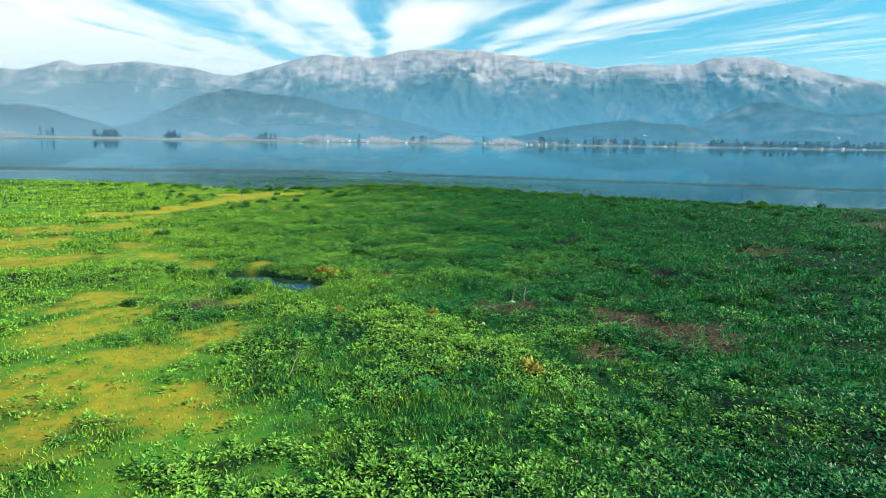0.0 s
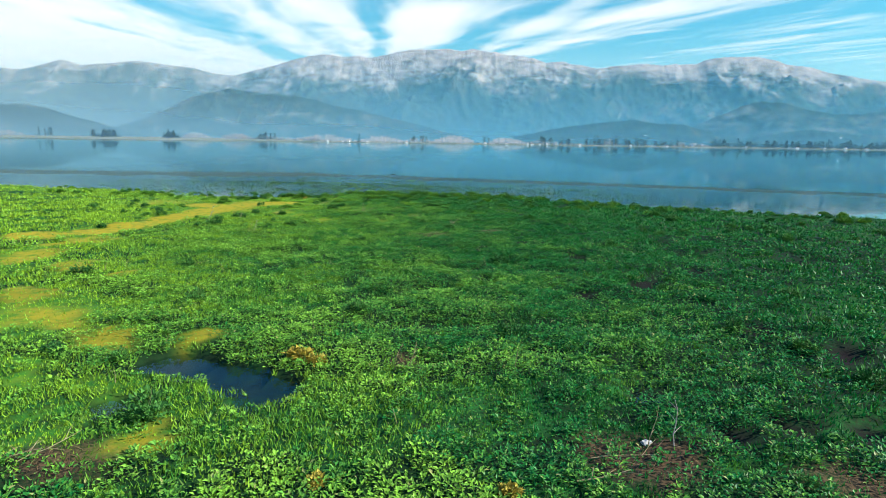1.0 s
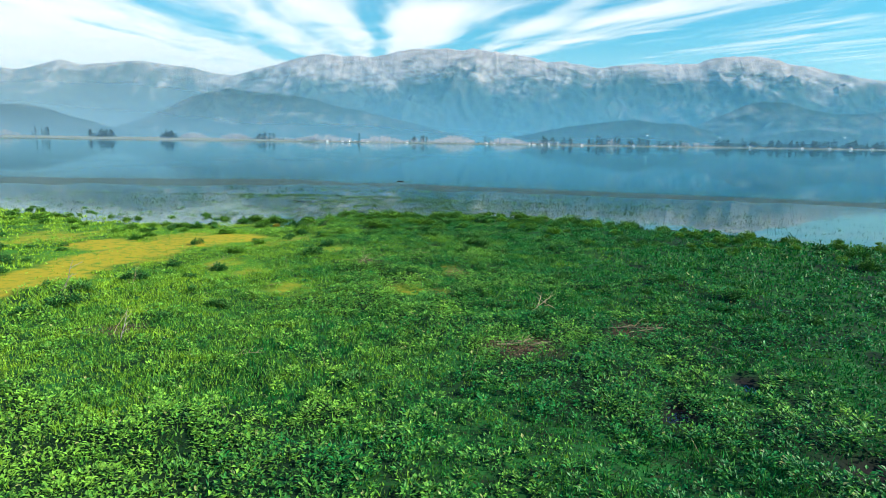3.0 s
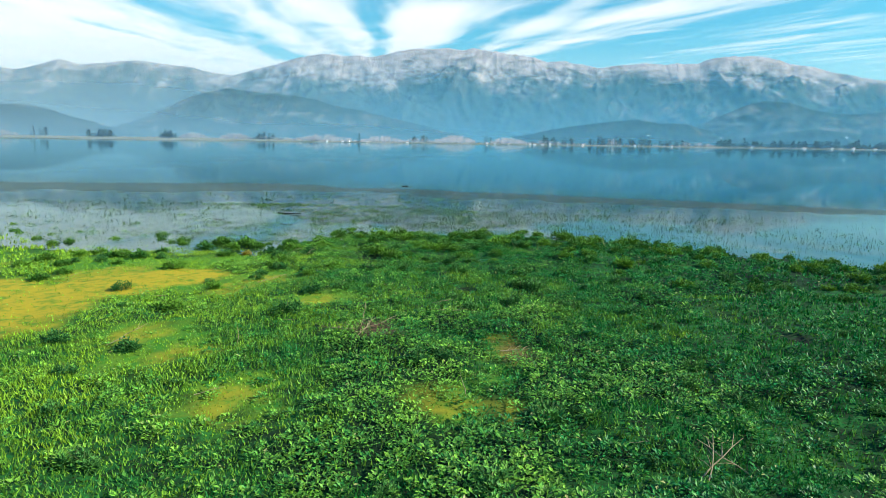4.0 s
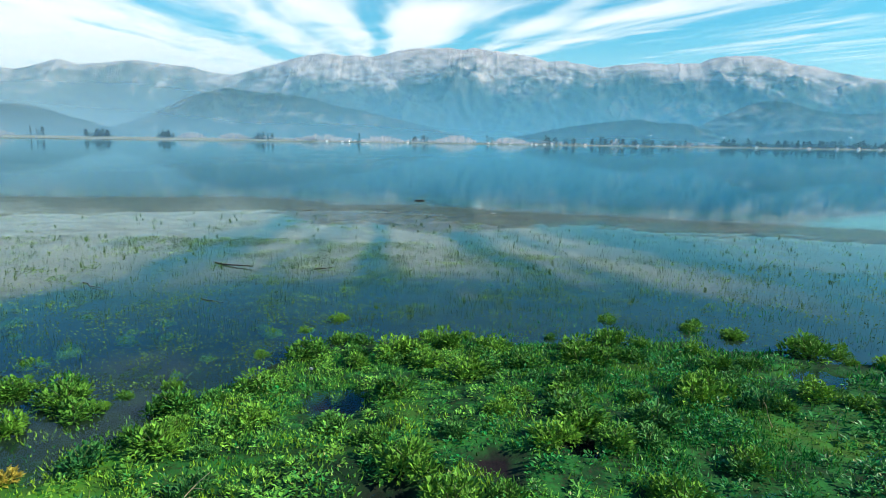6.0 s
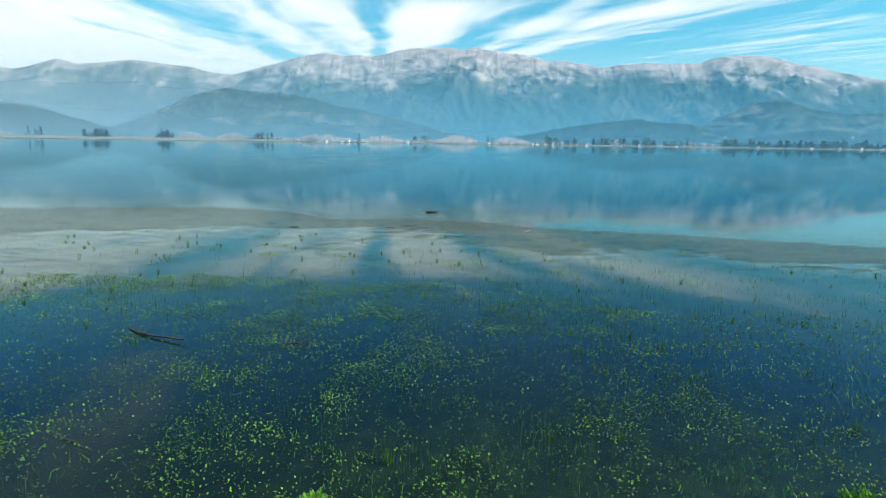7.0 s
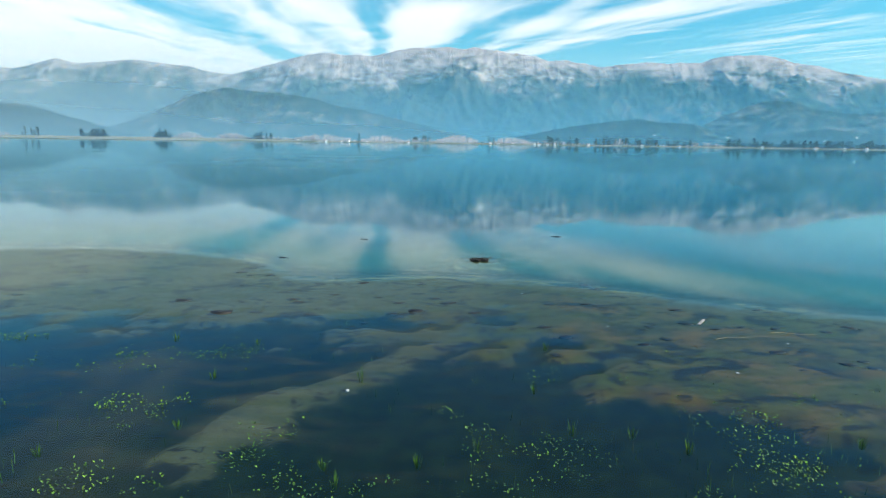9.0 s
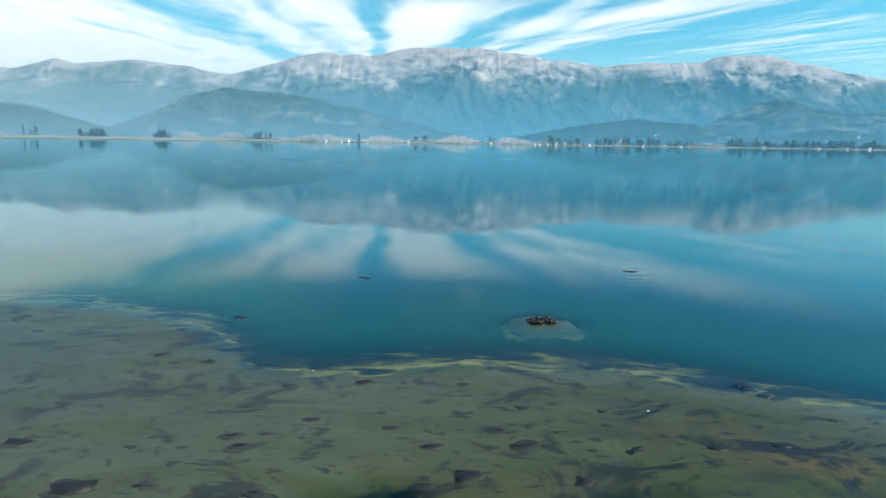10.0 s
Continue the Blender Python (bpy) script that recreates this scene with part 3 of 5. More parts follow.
tagged(ground, "green and yellow meadow sloping into muddy lake bed", "ground", kind="structure")

wx = np.concatenate([[-7000, -2500, -900, -350, -140], np.arange(-60, 61, 0.8), [140, 350, 900, 2500, 7000]])
wy = np.concatenate([np.arange(15, 72, 1.5), np.arange(72, 130, 0.6), np.arange(130, 180, 2.0), [200, 230, 280, 350, 500, 700, 1000, 1400, 1900, 2600]])
ux, uy = np.meshgrid(wx, wy)
depth = np.maximum(-height_at(ux, uy), 0)
water = new("water", mesh_of("water", np.stack([ux, uy, 0 * ux], -1).reshape(-1, 3), grid_faces(len(wx), len(wy)), WATER,
                             {"murk": 0.03 + 0.95 * (1 - np.exp(-np.maximum(depth - 0.10, 0) * 2.4)), "deep": smooth(uy - bar_outer(ux), 0.5, 16),
                              "scum": np.maximum(bar_at(ux, uy) * (0.25 + 0.75 * smooth(bar_outer(ux) - uy, 0, 1.5)),
                                                 (0.40 - 0.10 * smooth(ux, -16, 0)) * smooth(uy, 90, 97) * smooth(bar_outer(ux) - uy, 0, 3)),
                              "rust": smooth(ux, -16, -6) * smooth(bar_outer(ux) - uy, 0, 3),
                              "shelf": smooth(uy - bar_outer(ux), -0.5, 1) * (1 - smooth(uy - bar_outer(ux), 2.5, 10))}, True))
tagged(water, "calm blue lake mirroring the sky, murky and shallow at its edge", "water", kind="structure")


# ---------------------------------------------------------------- mountains, hills and haze sheets
def range_of(name, crest, y_crest, reach, mat, nx, nv, seed, rough, label, back=90):
    """Slopes that rise to a crest, cut by gullies that run down them."""
    cx, cz = zip(*crest)
    x = np.linspace(cx[0], cx[-1], nx)
    v = np.concatenate([np.linspace(0, 1, nv), [1.03, 1.1]])
    X, V = np.meshgrid(x, v)
    top = np.interp(X, cx, cz)
    top = top + rough * (0.02 * (fractal(X / 60, X * 0, seed + 3, 4) - 0.5) * top + 7 * (fractal(X / 16, X * 0, seed + 4, 3) - 0.5))
    S = V * reach * 1.3
    wx1 = X + 260 * (fractal(X / 420, S / 420, seed + 5, 4) - 0.5)
    ws1 = S + 260 * (fractal(X / 420 + 40, S / 420, seed + 6, 4) - 0.5)
    # branching ridges of several sizes, the small ones strongest on the big ones' flanks
    relief, gate = 0, 1.0
    for k, (size, weight) in enumerate(((760, 1.0), (340, 0.60), (150, 0.30), (66, 0.15), (31, 0.08))):
        lean = (0.35, -0.45, 0.5, -0.4, 0.3)[k]
        f = value_noise((wx1 + lean * ws1) / size + 9 * k, (ws1 * 0.72 - lean * wx1) / size + 5 * k, seed + 13 * k)
        ridge = (1 - np.abs(2 * f - 1)) ** 1.6
        relief = relief + weight * ridge * gate
        gate = np.clip(0.35 + 0.9 * ridge, 0, 1)
    relief = relief + 0.12 * fractal(wx1 / 24, ws1 / 24, seed + 91, 2)
    relief = (relief - np.percentile(relief, 1)) / (np.percentile(relief, 99) - np.percentile(relief, 1))
    carve = (1 - np.clip(relief, 0, 1)) * (0.6 + 0.8 * fractal(X / 600, S / 500, seed + 77, 2))
    inside = np.clip(V, 0, 1)
    hump = smooth(inside, 0, 0.3) * (1 - 0.92 * smooth(inside, 0.7, 1.0))
    shape = 0.3 * inside + 0.7 * inside ** 1.35
    z = top * (shape * (1 + 0.16 * rough * smooth(inside, 0, 0.4) * (1 - smooth(inside, 0.6, 0.97))) - rough * 0.32 * hump * carve)
    z = np.where(V > 1, top * (1 - (V - 1) * 3.0), z)
    y = y_crest - reach * (1 - V)
    y = np.where(V > 1, y_crest + (V - 1) * back * 10, y)
    ob = new(name, mesh_of(name, np.stack([X, y, z - 2], -1).reshape(-1, 3), grid_faces(nx, len(v)), mat, None, True))
    return tagged(ob, label, "mountain" if "mountain" in name else "hill", kind="structure")


range_of("mountain_range", [
    (-5200, 380), (-4300, 470), (-3397, 525), (-3269, 518), (-3138, 541), (-2940, 590), (-2793, 559), (-2534, 576),
    (-2362, 587), (-2106, 558), (-1935, 548), (-1766, 505), (-1616, 495), (-1485, 530), (-1291, 575), (-1118, 627),
    (-946, 662), (-732, 645), (-561, 648), (-390, 688), (-241, 710), (-6, 706), (122, 696), (194, 721), (335, 699),
    (549, 678), (678, 655), (765, 624), (893, 634), (1023, 611), (1153, 589), (1493, 619), (1665, 613), (1899, 625),
    (1982, 659), (2172, 679), (2363, 690), (2515, 672), (2656, 629), (2777, 623), (2910, 587), (3129, 549), (3339, 520),
    (4300, 430), (5200, 330)], 4850, 880, ROCK_HIGH, 1050, 120, 7, 1.0,
    "long grey limestone mountain range with wooded lower slopes")
range_of("hill_left_near", [(-3600, 60), (-2600, 120), (-1894, 139), (-1798, 143), (-1716, 128), (-1634, 101), (-1540, 79),
                            (-1446, 53), (-1352, 23), (-1256, 6)], 2700, 340, ROCK_LOW, 160, 30, 17, 0.7,
         "low wooded hill falling gently to the far shore")
range_of("hill_middle", [(-2100, 60), (-1900, 120), (-1741, 189), (-1598, 259), (-1457, 295), (-1335, 317), (-1215, 299),
                         (-1076, 291), (-938, 276), (-800, 255), (-661, 216), (-488, 190), (-313, 150), (-103, 95), (150, 40)],
         3900, 720, ROCK_MID, 300, 60, 27, 1.1, "dark wooded foothill with pale bare patches")
range_of("hill_right_near", [(200, 8), (349, 42), (562, 85), (694, 106), (800, 118), (907, 127), (1015, 111), (1149, 108),
                             (1258, 78), (1367, 59), (1600, 20)], 3000, 460, ROCK_LOW, 160, 30, 37, 0.8,
         "low dark wooded hill behind the village")
range_of("hill_right_far", [(1300, 40), (1538, 122), (1739, 211), (1872, 267), (1974, 289), (2114, 278), (2222, 246),
                            (2398, 221), (2538, 217), (2703, 233), (3200, 260), (4200, 200)], 3900, 720, ROCK_MID, 260, 50, 47, 0.9,
         "wooded foothill with scattered pale clearings")
range_of("hill_right_low", [(1080, 4), (1182, 29), (1277, 42), (1419, 61), (1514, 77), (1585, 85), (1707, 73), (1804, 63),
                            (1871, 64), (2600, 70), (3600, 50)], 2700, 330, ROCK_LOW, 160, 26, 57, 0.7,
         "low tree-covered rise near the far shore")


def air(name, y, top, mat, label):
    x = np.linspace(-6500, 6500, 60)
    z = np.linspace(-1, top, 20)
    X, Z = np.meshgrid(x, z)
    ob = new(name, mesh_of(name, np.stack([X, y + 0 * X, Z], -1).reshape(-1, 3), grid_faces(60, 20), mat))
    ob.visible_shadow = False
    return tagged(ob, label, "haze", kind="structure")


# flat sheets that paint haze over what stands behind them
for y_, top_, mat_, label_ in ((3950, 1300, HAZE[0], "flat sheet tinted as blue haze in front of the mountains"), (3150, 1000, HAZE[1], "flat sheet tinted as blue haze in front of the foothills"),
                               (2345, 700, HAZE[2], "flat sheet tinted as blue haze behind the far shore"), (1290, 200, HAZE[3], "flat sheet tinted as thin pale mist over the far shore")):
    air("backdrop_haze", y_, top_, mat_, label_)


# ---------------------------------------------------------------- plants of the meadow
rng = np.random.default_rng(5)


def scatter(count, y0, y1, widest=46.0):
    """Places along the strip under the flight, thinning out to both sides."""
    y = rng.uniform(y0, y1, count)
    u = rng.uniform(7.3 / widest, 1.0, count)
    side = np.where(rng.random(count) < 0.5, rng.uniform(0, 7.3, count), 7.3 / u) * np.where(rng.random(count) < 0.5, -1, 1)
    return side - 0.137 * y, y, np.clip(np.abs(side) / 8.0, 1.0, 3.2)


def blades(x, y, z, length, width, lean, tint, name, mat, label):
    """Grass: one narrow pointed blade at each place."""
    k = len(x)
    a, b = rng.uniform(0, math.tau, k), rng.uniform(0, math.tau, k)
    wx_, wy_ = np.cos(a) * width, np.sin(a) * width
    lx, ly = np.cos(b) * lean * length, np.sin(b) * lean * length
    v = np.stack([np.stack([x - wx_, y - wy_, z], -1), np.stack([x + wx_, y + wy_, z], -1),
                  np.stack([x + lx, y + ly, z + length], -1)], 1)
    ob = new(name, mesh_of(name, v.reshape(-1, 3), np.arange(3 * k).reshape(-1, 3), mat, {"tint": np.repeat(tint, 3)}))
    return tagged(ob, label, name.replace("_", " "), kind="stuff")


def leaf_quads(base, way, size, width, fold=0.25):
    """Folded leaves: each a pair of triangles from its stalk to its tip."""
    way = way / np.linalg.norm(way, axis=1, keepdims=True)
    side = np.cross(way, np.array([0, 0, 1.0])) + 1e-6
    side /= np.linalg.norm(side, axis=1, keepdims=True)
    over = np.cross(side, way)
    size, width = size[:, None], width[:, None]
    mid = base + way * size * 0.45 + over * width * fold
    v = np.stack([base, mid + side * width, base + way * size - over * size * 0.12, mid - side * width], 1)
    i = 4 * np.arange(len(base))[:, None]
    f = np.concatenate([i + [0, 1, 2], i + [0, 2, 3]], 1).reshape(-1, 3)
    return v.reshape(-1, 3), f


# grass everywhere on the meadow
x, y, far = scatter(760000, 5, 86)
s = inland(x, y)
x, y, far, s = (q[s > -3] for q in (x, y, far, s))
moss, gold, brown = moss_at(x, y), gold_at(x, y), brown_at(x, y)
keep = (s > -3 * rng.random(len(x)) ** 2 * smooth(fractal(x * 0.8, y * 0.8, 92, 3), 0.3, 0.6)) & (pond_at(x, y) < 0.03 + 0.5 * rng.random(len(x))) & (rng.random(len(x)) > 0.62 * moss + 0.34 * path_at(x, y)) & (rng.random(len(x)) > 0.55 * brown)
x, y, far, s, moss, gold = x[keep], y[keep], far[keep], s[keep], moss[keep], gold[keep]
bare = smooth(fractal(x * 0.85, y * 0.85, 99, 3), 0.50, 0.36) * np.maximum(0.55 * smooth(x + 0.137 * y, -6, 3), 0.92 * smooth(s, 16, 8) * (1 - moss))
thin = rng.random(len(x)) > np.maximum(0.65 * smooth(drift_at(x, y), -0.01, 0.03), np.maximum(bare, pit_at(x, y)))
x, y, far, s, moss, gold = x[thin], y[thin], far[thin], s[thin], moss[thin], gold[thin]
lush = fractal(x * 0.28, y * 0.28, 91)
# last term paints the sun's fall into the tint: darker to the right
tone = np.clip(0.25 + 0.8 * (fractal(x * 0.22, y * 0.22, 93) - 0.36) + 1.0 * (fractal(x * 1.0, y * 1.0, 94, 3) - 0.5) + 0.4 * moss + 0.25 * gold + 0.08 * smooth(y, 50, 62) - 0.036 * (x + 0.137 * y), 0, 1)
length = (0.045 + 0.11 * lush * (1 - 0.75 * moss)) * rng.uniform(0.6, 1.4, len(x)) * far ** 0.5
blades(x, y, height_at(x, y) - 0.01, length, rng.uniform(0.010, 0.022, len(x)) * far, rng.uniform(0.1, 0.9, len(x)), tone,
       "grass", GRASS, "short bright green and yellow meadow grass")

# small leaved herbs through the grass
x, y, far = scatter(140000, 5, 86)
keep = (inland(x, y) > 0.2) & (pond_at(x, y) < 0.3) & (rng.random(len(x)) > 0.85 * moss_at(x, y)) & (rng.random(len(x)) > np.maximum(0.8 * brown_at(x, y), pit_at(x, y)))
x, y, far = x[keep], y[keep], far[keep]
k = len(x)
a = rng.uniform(0, math.tau, k)
size = rng.uniform(0.03, 0.07, k) * far
rise = 0.02 + 0.32 * smooth(fractal(x * 0.85, y * 0.85, 99, 3), 0.3, 0.75) * rng.random(k)
v, f = leaf_quads(np.stack([x, y, height_at(x, y) + rise], -1), np.stack([np.cos(a), np.sin(a), rng.uniform(-0.4, 1.6, k)], -1), size,
                  size * rng.uniform(0.18, 0.32, k))
# herb tint, with light painted in that fades from left to right
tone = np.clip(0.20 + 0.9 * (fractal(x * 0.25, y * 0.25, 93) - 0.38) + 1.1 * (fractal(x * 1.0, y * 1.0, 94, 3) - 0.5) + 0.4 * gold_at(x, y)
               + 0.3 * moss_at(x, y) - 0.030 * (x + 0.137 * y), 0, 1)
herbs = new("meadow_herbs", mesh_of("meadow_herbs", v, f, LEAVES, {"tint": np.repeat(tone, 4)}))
tagged(herbs, "small green herbs growing through the meadow grass", "herbs", kind="stuff")

# broad-leaved weeds: low domes of leaves, close together on the darker half, apart on the lawns
cx, cy, cfar = scatter(34000, 5, 86)
s = inland(cx, cy)
drift, lawn = drift_at(cx, cy), moss_at(cx, cy)
thick = 0.10 + 0.16 * smooth(cx + 0.137 * cy, -12, 2) + 0.62 * smooth(drift, -0.03, 0.03)
thick = thick * (1 - 0.93 * path_at(cx, cy)) * (1 - 0.72 * lawn) * (1 - 0.75 * smooth(brown_at(cx, cy), 0.2, 0.7))
keep = (s > 0.9) & (pond_at(cx, cy) < 0.15) & (pit_at(cx, cy) < 0.3) & (rng.random(len(cx)) < thick)
cx, cy, cfar, drift, lawn = cx[keep], cy[keep], cfar[keep], drift[keep], lawn[keep]
PER, k = 34, len(cx)
wide = rng.uniform(0.13, 0.34, k) * (0.75 + 0.6 * smooth(drift, 0, 0.08)) * cfar ** 0.45
high = rng.uniform(0.10, 0.34, k) * (0.65 + 0.6 * smooth(fractal(cx * 0.85, cy * 0.85, 99, 3), 0.35, 0.65)) * cfar ** 0.3
ring = rng.uniform(0, math.tau, (k, PER))
lift_ = rng.uniform(0.0, 1.0, (k, PER))
rad = np.sqrt(1 - lift_ ** 2) * rng.uniform(0.55, 1.1, (k, PER)) * wide[:, None]
base = np.stack([cx[:, None] + np.cos(ring) * rad, cy[:, None] + np.sin(ring) * rad,
                 height_at(cx, cy)[:, None] - 0.02 + lift_ * high[:, None] * rng.uniform(0.7, 1.05, (k, PER))], -1).reshape(-1, 3)
turn = ring + rng.normal(0, 0.5, ring.shape)
way3 = np.stack([np.cos(turn), np.sin(turn), rng.uniform(-0.3, 0.6, ring.shape) + 0.7 * lift_], -1).reshape(-1, 3)
size = rng.uniform(0.055, 0.115, len(base)) * np.repeat(cfar, PER) ** 0.55
v, f = leaf_quads(base, way3, size, size * rng.uniform(0.20, 0.36, len(base)))
# clump tint; its last term paints brighter light left, dimmer right
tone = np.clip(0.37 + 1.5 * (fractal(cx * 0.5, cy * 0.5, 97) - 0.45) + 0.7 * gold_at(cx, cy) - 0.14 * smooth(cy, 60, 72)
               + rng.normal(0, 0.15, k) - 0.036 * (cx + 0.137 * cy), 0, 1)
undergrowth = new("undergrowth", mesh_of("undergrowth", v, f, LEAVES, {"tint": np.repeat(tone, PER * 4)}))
tagged(undergrowth, "broad-leaved weeds in low dark green clumps", "undergrowth", kind="stuff")


# dry stems fallen over the bare brown patches
x, y, far = scatter(90000, 8, 80)
keep = (rng.random(len(x)) < 0.9 * brown_at(x, y)) & (inland(x, y) > 1)
x, y = x[keep], y[keep]
k = len(x)
blades(x, y, height_at(x, y) + 0.01, rng.uniform(0.03, 0.14, k), rng.uniform(0.005, 0.011, k), rng.uniform(0.5, 4.0, k), rng.uniform(0.1, 0.9, k),
       "dry_litter", LITTER, "dry brown stems lying on bare soil")


# ---------------------------------------------------------------- bushy plants, each a thing
def bush_meshes(seed, radius, tall, count, leaf, mat):
    """The foliage of a bush of several lobes, and one of its stems."""
    r = np.random.default_rng(seed)
    lobes = [(0, 0, 0.72, 1.0)] + [(math.cos(u) * 0.55, math.sin(u) * 0.55, r.uniform(0.35, 0.55), r.uniform(0.5, 0.85))
                                   for u in r.uniform(0, math.tau, 4)]
    pick = r.integers(0, len(lobes), count)
    lx, ly, lr, lh = (np.array([q[k] for q in lobes])[pick] for k in range(4))
    a = r.uniform(0, math.tau, count)
    e = np.arcsin(r.uniform(0.05, 1, count))
    d = np.stack([np.cos(a) * np.cos(e), np.sin(a) * np.cos(e), np.sin(e)], -1)
    out = r.uniform(0.4, 1.0, count)
    base = np.stack([lx + d[:, 0] * lr * out, ly + d[:, 1] * lr * out, d[:, 2] * lh * out], -1) * [radius, radius, tall]
    way = d * [1, 1, 0.8] + r.normal(0, 0.4, (count, 3)) + [0, 0, 0.3]
    size = r.uniform(0.7, 1.3, count) * leaf
    v, f = leaf_quads(base, way, size, size * r.uniform(0.22, 0.34, count))
    leaves = mesh_of("foliage", v, f, mat)
    bm = bmesh.new()
    tube(bm, [(0, 0, -0.08), (radius * 0.16, 0, tall * 0.5), (radius * 0.42, 0.02, tall * 0.9)], [0.012, 0.009, 0.004], 4)
    stem = bpy.data.meshes.new("stem")
    bm.to_mesh(stem)
    bm.free()
    stem.materials.append(STEM)
    return leaves, stem


def bush(name, kind, at, turn, scale, label, group):
    ob = thing(name, at, turn, label=label, category="plant", group=group)
    ob.scale = (scale, scale, scale * random.uniform(0.8, 1.15))
    hang("foliage", kind[0], ob)
    for k in range(3):
        hang("stem", kind[1], ob).matrix_basis = Matrix.Rotation(2.09 * k + random.uniform(-0.4, 0.4), 4, "Z")
    return ob


MARSH = [bush_meshes(100 + k, 0.55, 0.46, 540, 0.115, MARSH_LEAF) for k in range(4)]
SHRUB = [bush_meshes(200 + k, 0.44, 0.42, 380, 0.10, MEADOW_LEAF) for k in range(4)]
WITHER = [bush_meshes(300 + k, 0.35, 0.30, 240, 0.15, GOLD_LEAF) for k in range(2)]

# plants that stand in and along the water's edge: x, y, size
FRINGE = [(-18.2, 76.6, 1.0), (-16.6, 76.2, 1.1), (-20.6, 77.2, 0.9), (-18.4, 74.6, 1.0), (-12.0, 79.2, 1.2), (-9.8, 79.3, 1.3),
          (-8.5, 80.2, 1.1), (-7.1, 79.9, 1.0), (-8.8, 78.5, 1.0), (-4.9, 79.0, 1.1), (-3.6, 80.8, 1.0), (-0.6, 82.2, 0.8),
          (0.3, 81.5, 0.8), (1.6, 80.0, 1.3), (3.4, 78.8, 1.1), (5.2, 78.0, 1.2), (5.5, 76.2, 1.3), (-14.1, 76.0, 0.9),
          (-12.8, 77.2, 1.0), (-22.8, 79.4, 0.9), (-22.1, 82.3, 0.5), (-18.8, 79.9, 0.6), (-17.8, 81.0, 0.5), (-17.3, 82.7, 0.45),
          (-13.6, 81.5, 0.6), (-27, 84.6, 0.9)]
FRINGE += [(-22.0, 82.5, 0.4), (-21.1, 81.1, 0.4), (-20.2, 83.2, 0.4), (-18.5, 79.5, 0.6), (-18.9, 78.6, 0.65), (-18.0, 76.6, 1.15), (-16.9, 76.7, 1.0), (-16.0, 75.6, 0.9), (-17.4, 82.8, 0.35), (-17.4, 81.8, 0.4), (-16.7, 81.3, 0.4), (-17.5, 80.6, 0.5), (-17.9, 81.7, 0.4), (-14.7, 79.3, 0.4), (-13.3, 79.4, 0.45), (-13.5, 81.4, 0.45), (-14.1, 82.3, 0.35), (-14.7, 77.2, 0.5), (-15.0, 78.0, 0.35), (-15.5, 76.6, 0.4), (-15.7, 76.0, 0.35), (-14.1, 75.8, 0.95), (-12.4, 76.9, 0.8), (-13.4, 76.4, 0.5), (-16.9, 74.9, 0.9), (-12.6, 81.6, 0.5), (-11.4, 80.5, 0.7), (-3.4, 81.3, 0.6), (-2.9, 80.4, 0.6), (-0.3, 83.0, 0.5), (0.4, 81.5, 0.6), (2.2, 80.8, 0.7), (-6.5, 88.7, 0.3), (-10.9, 89.5, 0.3), (-24.8, 88.6, 0.4)]
for px_, py_, size_ in FRINGE:
    bush("marsh_plant", random.choice(MARSH), (px_, py_, drop_to(px_, py_)), random.uniform(0, 6.28), size_,
         "bright green bushy marsh plant standing in shallow water", "marsh plants along the lake edge")
taken = [(a, b) for a, b, _ in FRINGE]
made = 0
while made < 235:
    px_, py_ = random.uniform(-48, 34), 0
    if random.random() < 0.3:
        px_ = random.uniform(-46, -18)
    py_ = float(meadow_edge(px_)) + random.triangular(-7, 9.0 if px_ < -18 else 5.0, 1.0 if px_ < -18 else -0.8)
    if made % 5 < 2:
        # thick growth on the wet strip behind the edge
        px_ = random.uniform(-15, 17)
        py_ = float(meadow_edge(px_)) - 0.5 - 12 * random.random() ** 1.4
    if min(math.hypot(px_ - a, py_ - b) for a, b in taken) < 0.62:
        continue
    taken.append((px_, py_))
    made += 1
    wet = drop_to(px_, py_) < 0.0
    bush("marsh_plant", random.choice(MARSH), (px_, py_, drop_to(px_, py_)), random.uniform(0, 6.28),
         random.uniform(0.35, 0.75) if wet else random.uniform(0.5, 1.1),
         "small bright green plant standing in shallow water" if wet else "bright green bushy plant on the wet meadow edge",
         "marsh plants along the lake edge")

# darker shrubs on the meadow
NAMED = [(-13.6, 71.8, 1.0), (-12.4, 72.5, 0.9), (-4.1, 75.4, 1.3), (-5.8, 75.9, 1.2), (-1.6, 76.1, 1.1), (1.5, 71.8, 1.0),
         (-3.0, 68.7, 1.1), (-2.2, 68.5, 1.0), (-5.0, 68.4, 1.0), (-7.3, 69.8, 0.9), (-5.4, 70.4, 0.9), (-11.7, 69.0, 0.7),
         (-13.5, 68.2, 0.8), (-4.4, 70.7, 0.9), (-5.8, 71.2, 0.8), (-8.5, 69.3, 0.8), (0.6, 62.4, 1.0), (-2.1, 66.5, 1.0),
         (-5.8, 63.1, 0.8), (-13.4, 67.2, 0.7), (-17.8, 65.1, 0.9)]
made = 0
while made < 130:
    px_, py_ = random.uniform(-40, 44), random.uniform(9, 79)
    if inland(np.array([px_]), np.array([py_]))[0] < 1.5 or pond_at(np.array([px_]), np.array([py_]))[0] > 0.1:
        continue
    if random.random() > 0.45 + 0.015 * px_ + 0.004 * py_ - 0.5 * moss_at(np.array([px_]), np.array([py_]))[0]:
        continue
    NAMED.append((px_, py_, random.uniform(0.45, 1.35)))
    made += 1
